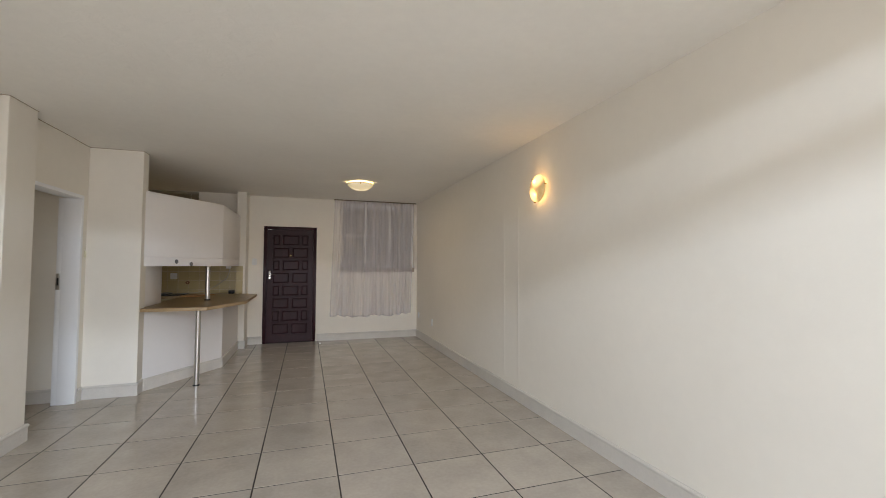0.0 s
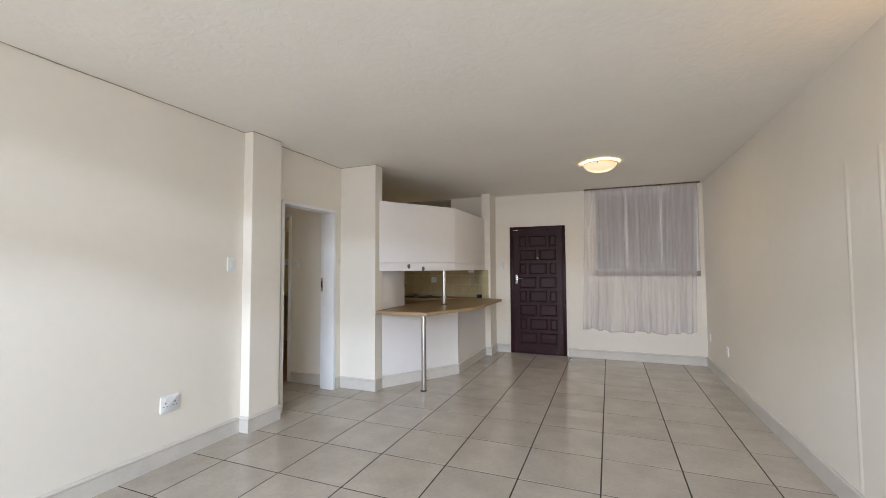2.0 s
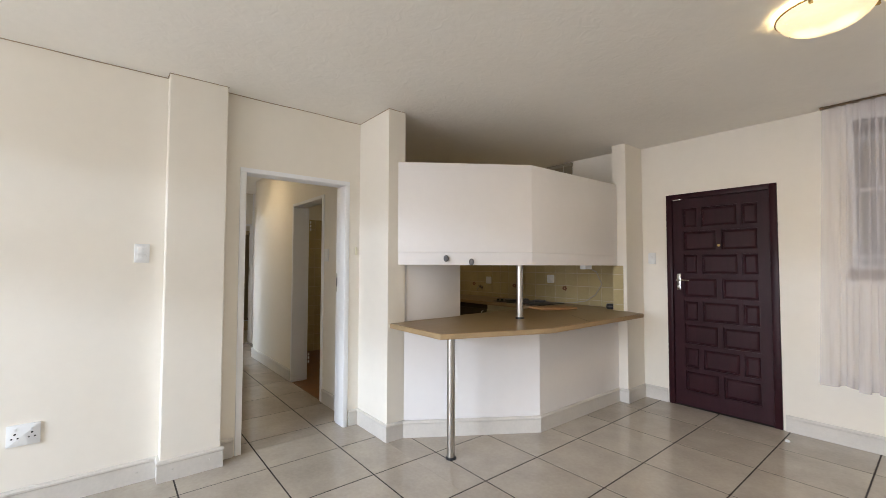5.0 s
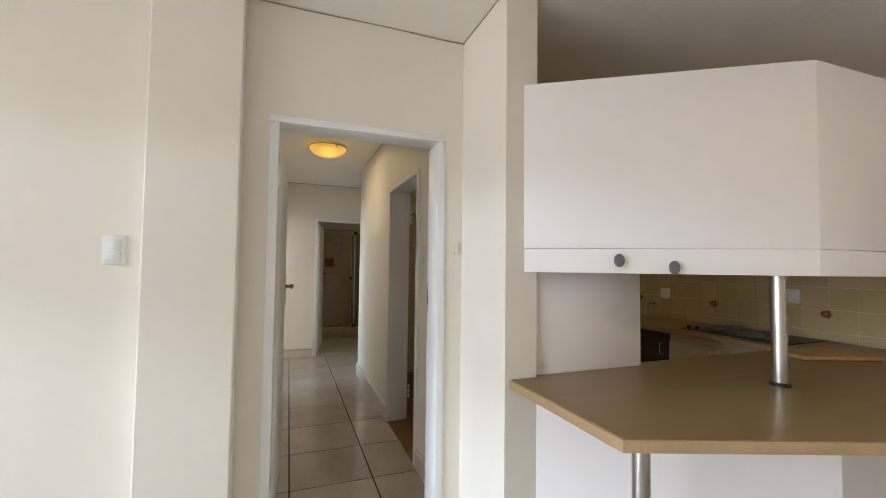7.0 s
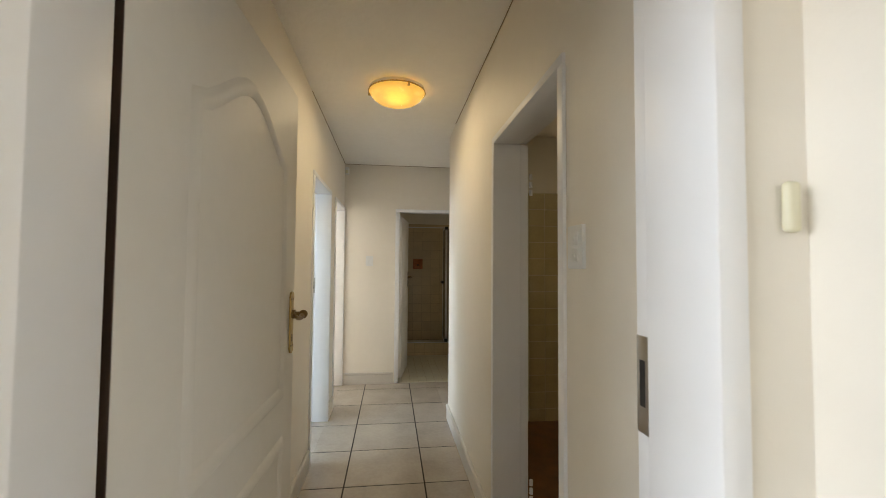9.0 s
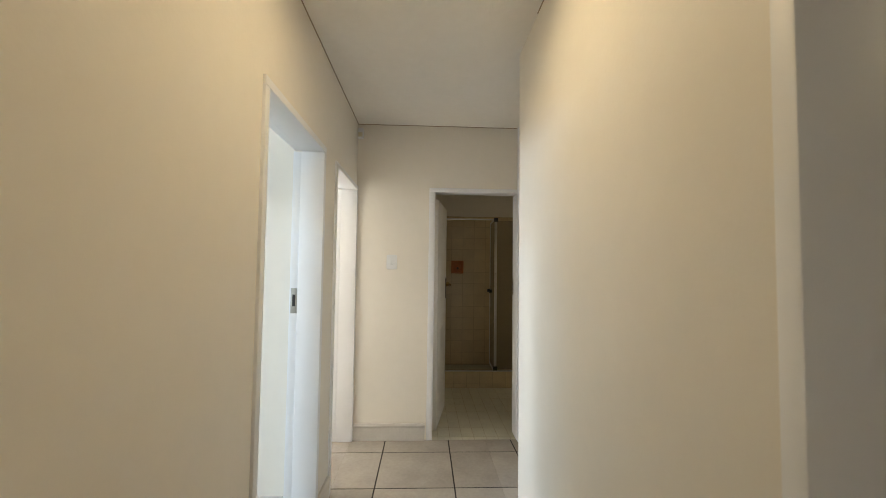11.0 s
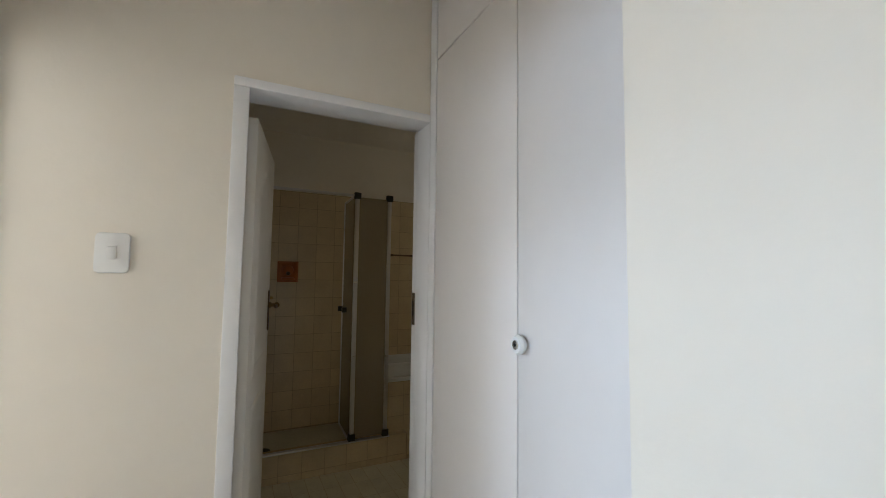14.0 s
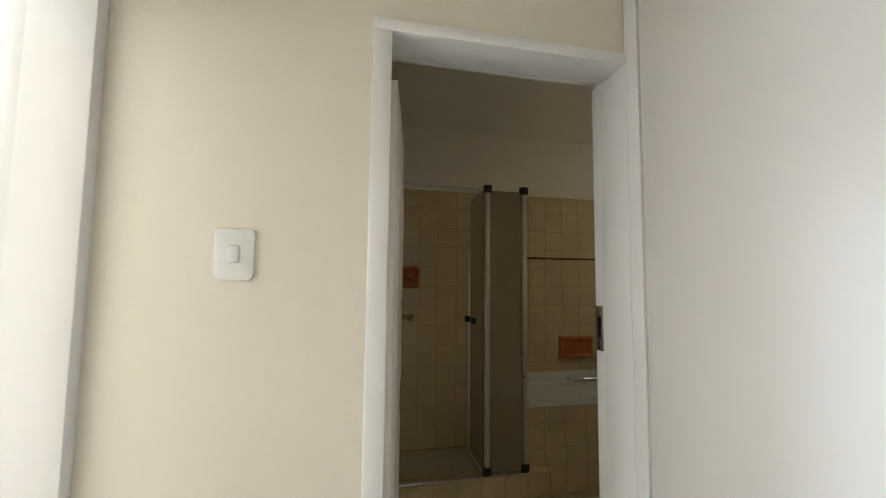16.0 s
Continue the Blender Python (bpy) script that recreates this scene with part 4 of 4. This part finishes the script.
part("plinth", box((-3.34, 8.2, 0), (-2.91, 8.67, 0.09)), PALE, TC)
part("body", box((-3.35, 8.145, 0.09), (-2.9, 8.67, 2.12)), PALE, TC)
for z0, z1 in ((0.10, 0.80), (0.85, 1.385), (1.425, 2.115)):
    part("door", box((-3.349, 8.125, z0), (-2.901, 8.144, z1), 0.002), OLIVE, TC, "mustard door")
for z in (0.822, 1.405):
    part("grip_rail", box((-3.349, 8.118, z - 0.014), (-2.9, 8.144, z + 0.014), 0.004), RAIL, TC, "brown grip rail")
plate("socket", (-2.9, 8.36, 1.53), 90, 0.16, 0.12, "switch", "white appliance outlet box on the cupboard side", "socket")
HB = thing("hob", (0.0, 8.42, 0.902), "black four-plate hob set in the worktop", "hob")
part("panel", box((-0.4, 8.17, 0.902), (0.34, 8.62, 0.91), 0.003), BLACK, HB)
for px, py in ((-0.2, 8.29), (-0.2, 8.5), (0.06, 8.29), (0.06, 8.5)):
    part("plate", lathe([(0, 0.022), (0.055, 0.022), (0.08, 0.018), (0.08, 0), ], 28, Matrix.Translation((px, py, 0.91))), GREY, HB)
for k in range(4):
    part("knob", lathe([(0.017, 0), (0.015, 0.022), (0, 0.024)], 16, Matrix.Translation((-0.36 + k * 0.055, 8.215 + k * 0.02, 0.91))), BLACK, HB)
for tx in (-1.1, -3.95):
    TP = thing("wall_tap", (tx, 8.66, 1.03), "chrome wall tap above the worktop", "tap")
    part("flange", rod((tx, 8.672, 1.03), (tx, 8.655, 1.03), 0.024), CHROME, TP)
    part("spout", tube([(tx, 8.66, 1.03), (tx, 8.61, 1.035), (tx, 8.575, 1.02), (tx, 8.565, 0.99)], 0.011, 10), CHROME, TP)
    part("head", lathe([(0.018, 0), (0.02, 0.02), (0, 0.026)], 16, Matrix.Translation((tx, 8.62, 1.045))), CHROME, TP)
VV = thing("stop_valve", (-4.47, 8.05, 1.53), "small brass stop valve on the tiles", "valve")
part("body", rod((-4.46, 8.05, 1.53), (-4.40, 8.05, 1.53), 0.013), BRASS, VV)
part("head", rod((-4.41, 8.05, 1.515), (-4.41, 8.05, 1.57), 0.016), BRASS, VV)
for sx, sz in ((-0.96, 1.14), (0.11, 1.187), (-3.98, 1.15)):
    plate("socket", (sx, 8.667, sz), 0, 0.10, 0.10, "switch", "white square power outlet on the tiles", "socket")

# ---------- built-in wardrobe ----------
WD = thing("wardrobe", (-3.9, 6.66, 0), "white built-in wardrobe with flush doors to the ceiling", "wardrobe")
part("body", box((-4.465, 6.365, 0), (-3.285, 6.98, H - 0.003)), LAMINATE, WD)
for a, b, z0, z1 in ((-4.405, -3.863, 0.05, 2.275), (-3.857, -3.286, 0.05, 2.275), (-4.405, -3.863, 2.283, H - 0.005), (-3.857, -3.286, 2.283, H - 0.005)):
    part("door", box((a, 6.345, z0), (b, 6.364, z1), 0.002), LAMINATE, WD)
part("side_strip", box((-4.467, 6.342, 0), (-4.411, 6.364, H - 0.004), 0.003), WHITE, WD)
part("kickboard", box((-4.405, 6.349, 0), (-3.286, 6.364, 0.046)), LAMINATE, WD)
m = Matrix.Translation((-3.828, 6.345, 1.2)) @ pose(0, 0, 0, 90, 0, 0)
kb = part("knob", lathe([(0.012, 0), (0.012, 0.008), (0.025, 0.012), (0.027, 0.022), (0.021, 0.03), (0.013, 0.029), (0.0, 0.027)], 32, m), PLATE, WD, "white round knob")
part("rosette", lathe([(0.0135, 0.027), (0.0125, 0.0315), (0.0075, 0.0325), (0, 0.0325)], 24, m), CHROME, kb, "bright lock ring")
part("lock", lathe([(0.0045, 0.032), (0.0045, 0.0335), (0, 0.0335)], 16, m), BLACK, kb, "dark keyhole")

# ---------- bathroom ----------
ST = thing("shower_tray", (-6.25, 6.2, 0), "tiled shower tray with a raised kerb", "shower tray")
part("kerb", box((-6.0, 5.1, 0), (-5.93, 6.85, 0.19)), BGROUT, ST)
part("base", box((-6.575, 5.1, 0), (-6.0, 6.85, 0.12)), BFLOOR, ST)
part("drain", rod((-6.2, 5.85, 0.12), (-6.2, 5.85, 0.124), 0.05), BLACK, ST, "dark drain")
part("end_wall", box((-6.575, 6.685, 0.12), (-6.002, 6.699, 0.563)), BTILE, ST)
SS = thing("shower_screen", (-5.95, 6.1, 0.2), "folding bronze glass shower screen in aluminium", "shower screen")


def post_bar(x, y, z0=0.205, z1=1.99, w=0.014):
    part("post", box((x - w, y - w, z0), (x + w, y + w, z1), 0.003), ALU, SS)
    for z in (z0, z1 - 0.035):
        part("corner_cap", box((x - w - 0.008, y - w - 0.01, z), (x + w + 0.008, y + w + 0.01, z + 0.048), 0.004), BLACK, SS, "black plastic corner")


post_bar(-5.86 - 0.06, 6.415)
post_bar(-5.86 - 0.06, 6.665)
post_bar(-5.95, 5.12)
part("glass_panel", box((-5.923, 6.43, 0.22), (-5.918, 6.65, 1.97)), FROST, SS)
bm = box((0, -0.003, 0.22), (0.33, 0.003, 1.97))
bmesh.ops.transform(bm, matrix=pose(-5.94, 6.40, 0, 0, 0, 178), verts=bm.verts)
part("glass_panel", bm, FROST, SS)
bm = box((0.33, -0.01, 0.21), (0.35, 0.01, 1.98), 0.003)
box((0, -0.01, 1.965), (0.34, 0.01, 1.985), 0.003, bm)
box((0, -0.01, 0.205), (0.34, 0.01, 0.225), 0.003, bm)
bmesh.ops.transform(bm, matrix=pose(-5.94, 6.40, 0, 0, 0, 178), verts=bm.verts)
part("leaf_frame", bm, ALU, SS)
for xx, yy in ((-6.27, 6.40), (-6.13, 6.40)):
    part("pull", box((xx - 0.015, yy - 0.03, 1.10), (xx + 0.015, yy + 0.005, 1.14), 0.004), BLACK, SS)
part("top_rail", box((-5.935, 5.13, 1.975), (-5.915, 6.40, 1.99), 0.003), ALU, SS)
part("bottom_rail", box((-5.945, 5.13, 0.192), (-5.905, 6.70, 0.204), 0.003), ALU, SS)
BT = thing("bathtub", (-6.25, 7.6, 0), "white enamel bathtub in a tiled surround", "bathtub")
part("surround", box((-6.035, 6.70, 0), (-6.003, 8.49, 0.563)), BGROUT, BT)
bm = bmesh.new()
rings = []
for inset, z in ((0.0, 0.565), (0.0, 0.596), (0.045, 0.596), (0.065, 0.58), (0.10, 0.35), (0.16, 0.2)):
    x0, x1, y0, y1 = -6.575 + inset, -6.0 - inset, 6.69 + inset, 8.49 - inset
    rings.append([bm.verts.new((x, y, z)) for x, y in ((x0, y0), (x1, y0), (x1, y1), (x0, y1))])
for a, b in zip(rings, rings[1:]):
    for k in range(4):
        bm.faces.new((a[k], a[(k + 1) % 4], b[(k + 1) % 4], b[k]))
bm.faces.new(rings[-1])
bmesh.ops.recalc_face_normals(bm, faces=bm.faces)
part("tub", bm, TUB, BT, smooth=False)
part("upstand", box((-6.575, 6.70, 0.59), (-6.556, 8.485, 0.664), 0.006), TUB, BT)
part("grip", tube([(-6.56, 7.33, 0.612), (-6.505, 7.33, 0.606), (-6.5, 7.36, 0.604), (-6.5, 7.56, 0.604), (-6.505, 7.59, 0.606), (-6.56, 7.59, 0.612)], 0.013, 10), CHROME, BT, "chrome grab handle")
BTAP = thing("bath_tap", (-6.56, 7.62, 0.75), "chrome bath tap on the wall tiles", "tap")
part("flange", rod((-6.57, 7.62, 0.75), (-6.555, 7.62, 0.75), 0.026), CHROME, BTAP)
part("spout", tube([(-6.56, 7.62, 0.75), (-6.50, 7.62, 0.752), (-6.465, 7.62, 0.74), (-6.455, 7.62, 0.712)], 0.012, 10), CHROME, BTAP)
part("head", lathe([(0.012, 0), (0.018, 0.012), (0.017, 0.03), (0, 0.034)], 16, Matrix.Translation((-6.515, 7.62, 0.76))), CHROME, BTAP)


def niche(name, y0, y1, z0, z1, label):
    d = thing(name, (-6.56, (y0 + y1) / 2, z0), label, "soap dish")
    xf = -6.566
    fr = lambda u, v, h: Vector((xf + h, u, v))
    part("frame", ridge([(y0 + 0.02, z0 + 0.02), (y1 - 0.02, z0 + 0.02), (y1 - 0.02, z1 - 0.02), (y0 + 0.02, z1 - 0.02)], fr, 0.045, 0.018), ORANGE, d)
    part("back", box((xf - 0.003, y0 + 0.03, z0 + 0.03), (xf + 0.004, y1 - 0.03, z1 - 0.03)), ORANGE, d)
    part("lip", box((xf, y0 + 0.03, z0 + 0.01), (xf + 0.06, y1 - 0.03, z0 + 0.035), 0.01), ORANGE, d)
    return d


SD = niche("soap_dish", 5.93, 6.09, 1.33, 1.495, "orange ceramic soap dish set in the shower tiles")
part("hood", lathe([(0.045, 0), (0.04, 0.012), (0.026, 0.02), (0, 0.023)], 24, Matrix.Translation((-6.562, 6.01, 1.425)) @ pose(0, 0, 0, 0, 90, 0)), ORANGE, SD)
part("grip", ball((-6.535, 6.01, 1.398), 0.016), BRONZE, SD, "dark round grip")
niche("soap_dish", 7.26, 7.57, 0.765, 0.94, "orange ceramic soap dish set above the bath")
TR = thing("towel_rail", (-6.52, 7.4, 1.58), "thin dark towel rail above the bath", "towel rail")
part("bar", rod((-6.52, 6.87, 1.58), (-6.52, 8.2, 1.58), 0.008), BRONZE, TR)
for yy in (6.9, 8.15):
    part("bracket", rod((-6.566, yy, 1.58), (-6.515, yy, 1.58), 0.012), BRONZE, TR)
SV = thing("shower_tap", (-6.56, 5.8, 1.2), "brass shower tap on the tiles", "tap")
part("body", tube([(-6.57, 5.86, 1.2), (-6.50, 5.86, 1.2), (-6.48, 5.89, 1.2)], 0.012, 8), BRASS, SV)

# ---------- floors and tiles, last ----------
fbm = box((-6.73, 1.25, -0.12), (LX + 0.15, 8.98, -0.0016))
box((-0.17, -0.6, -0.12), (LX + 0.15, 1.25, -0.0016), bm=fbm)
FLOOR = solid("floor", fbm, GROUT, "beige ceramic tiles with dark joints", "floor", "structure", smooth=False)
kbm = box((-3.14, 6.25, -0.003), (0.46, 8.68, 0.002))
box((-4.47, 7.15, -0.003), (-3.14, 8.68, 0.002), bm=kbm)
box((-1.584, 6.088, -0.003), (-0.766, 6.25, 0.002), bm=kbm)
solid("floor_kitchen", kbm, KFLOOR, "russet vinyl sheet floor in the kitchen", "floor", "structure", smooth=False)


def tile_mesh(sx, sy, sz, mt, bevel):
    bm = box((-sx / 2, -sy / 2, -sz), (sx / 2, sy / 2, 0))
    top = [e for e in bm.edges if all(v.co.z > -1e-6 for v in e.verts)]
    bmesh.ops.bevel(bm, geom=top, offset=bevel, segments=1, affect='EDGES')
    me = bpy.data.meshes.new("tile")
    bm.to_mesh(me)
    bm.free()
    me.materials.append(mt)
    return me


def lay(parent, rects, x0, y0, px, py, joint, mt, m=Matrix(), bevel=0.0015, thick=0.004, jit=0.0, skew=0.0):
    """Tiles of a grid clipped to rectangles, shared meshes for equal sizes."""
    made = {}
    rng = random.Random(5)
    for (a0, b0, a1, b1) in rects:
        for j in range(math.floor((b0 - y0) / py), math.ceil((b1 - y0) / py)):
            off = skew * px * (j % 2)
            for i in range(math.floor((a0 - x0 - off) / px), math.ceil((a1 - x0 - off) / px)):
                u0, u1 = max(a0, x0 + off + i * px + joint / 2), min(a1, x0 + off + (i + 1) * px - joint / 2)
                v0, v1 = max(b0, y0 + j * py + joint / 2), min(b1, y0 + (j + 1) * py - joint / 2)
                if u1 - u0 < 0.02 or v1 - v0 < 0.02:
                    continue
                key = (round(u1 - u0, 3), round(v1 - v0, 3))
                if key not in made:
                    made[key] = tile_mesh(*key, thick, mt, bevel)
                ob = new("tile", made[key])
                ob.parent = parent
                ob.matrix_basis = Matrix.Translation(-ORG[parent]) @ m @ Matrix.Translation(((u0 + u1) / 2, (v0 + v1) / 2, rng.uniform(-jit, jit)))


lay(FLOOR, [(0.0, -0.39, LX, 6.1), (0.475, 6.1, LX, NY), (-4.47, 5.0, 0.0, 6.085), (-4.47, 6.085, -3.285, 6.345),
            (-3.42, 1.4, -0.17, 5.0), (-6.58, 1.4, -3.56, 5.0)], 0.335, 4.765, 0.509, 0.509, 0.0088, TILE, jit=0.0004, bevel=0.001)
BF = solid("floor_bathroom", box((-6.58, 5.0, -0.0039), (-4.47, 8.5, -0.0008)), BGROUT, "pale small tiles with dark joints", "floor", "structure", smooth=False)
lay(BF, [(-5.93, 5.3, -4.47, 7.2)], -5.93, 5.0, 0.2, 0.1, 0.0025, BFLOOR, bevel=0.001, jit=0.0003)
WALLM = Matrix(((0, 0, 1, -6.568), (1, 0, 0, 0), (0, 1, 0, 0), (0, 0, 0, 1)))
BW = solid("wall_tiling", box((-6.579, 5.0, 0.0), (-6.571, 8.0, 2.095)), BGROUT, "ivory square wall tiles in the bathroom", "wall tiles", "structure", smooth=False)
lay(BW, [(5.7, 0.13, 8.0, 2.09)], 5.93, 0.13, 0.152, 0.152, 0.004, BTILE, WALLM, bevel=0.001)
KERBM = Matrix(((0, 0, 1, -5.926), (1, 0, 0, 0), (0, 1, 0, 0), (0, 0, 0, 1)))
lay(ST, [(5.15, 0.0, 6.85, 0.19)], 5.93, 0.045, 0.152, 0.152, 0.004, BTILE, KERBM, bevel=0.001)
lay(BT, [(6.705, 0.0, 8.2, 0.562)], 5.93, 0.0, 0.152, 0.152, 0.004, BTILE, KERBM @ pose(0, 0, -0.073), bevel=0.001)
lay(ST, [(5.15, -6.0, 6.85, -5.926)], 5.93, -6.03, 0.152, 0.152, 0.004, BTILE,
    Matrix(((0, 1, 0, 0), (1, 0, 0, 0), (0, 0, 1, 0.194), (0, 0, 0, 1))), bevel=0.001)
KB = solid("wall_tiling", box((-4.47, 8.672, 0.86), (1.045, 8.679, 1.36)), KGROUT, "cream square kitchen wall tiles", "wall tiles", "structure", smooth=False)
NM = Matrix(((1, 0, 0, 0), (0, 0, -1, 8.669), (0, 1, 0, 0), (0, 0, 0, 1)))
lay(KB, [(-2.2, 0.903, 1.045, 1.355)], 0.02, 0.962, 0.152, 0.150, 0.006, KTILE, NM, bevel=0.001)
lay(KB, [(-4.45, 0.903, -3.36, 1.33)], 0.02, 0.962, 0.152, 0.150, 0.006, KTILE, NM, bevel=0.001)
KP = solid("wall_tiling", box((1.052, 8.424, 0.902), (1.16, 8.43, 1.354)), KGROUT, "cream square tiles on the post", "wall tiles", "structure", smooth=False)
lay(KP, [(1.054, 0.903, 1.158, 1.353)], 1.052, 0.962, 0.152, 0.150, 0.006, KTILE, Matrix(((1, 0, 0, 0), (0, 0, -1, 8.421), (0, 1, 0, 0), (0, 0, 0, 1))), bevel=0.001)
KE = solid("wall_tiling", box((-4.47, 7.15, 0.0), (-4.464, 8.67, 2.065)), KGROUT, "cream square kitchen wall tiles", "wall tiles", "structure", smooth=False)
EM = Matrix(((0, 0, 1, -4.46), (1, 0, 0, 0), (0, 1, 0, 0), (0, 0, 0, 1)))
lay(KE, [(7.15, 0.0, 8.665, 2.06)], 7.15, 0.11, 0.152, 0.150, 0.006, KTILE, EM, bevel=0.001)
KS = solid("wall_tiling", box((-3.14, 6.25, 0.0), (-3.134, 7.15, 2.065)), KGROUT, "cream square kitchen wall tiles", "wall tiles", "structure", smooth=False)
lay(KS, [(6.8, 0.0, 7.15, 2.06)], 7.10, 0.11, 0.152, 0.150, 0.006, KTILE,
    Matrix(((0, 0, 1, -3.13), (1, 0, 0, 0), (0, 1, 0, 0), (0, 0, 0, 1))), bevel=0.001)
# hand-painted flower motifs on single tiles
for fx in (-1.27, -0.48, 0.31):
    MO = thing("tile_motif", (fx, 8.666, 1.08), "small brown flower motif on a kitchen tile", "tile decoration")
    bm = bmesh.new()
    for k in range(6):
        a = k * 1.047
        ball((fx + 0.021 * math.cos(a), 8.6655, 1.08 + 0.018 * math.sin(a)), 0.014, (1, 0.06, 0.6 + 0.4 * (k % 2)), bm, 10)
    part("flower", bm, MOTIF, MO)
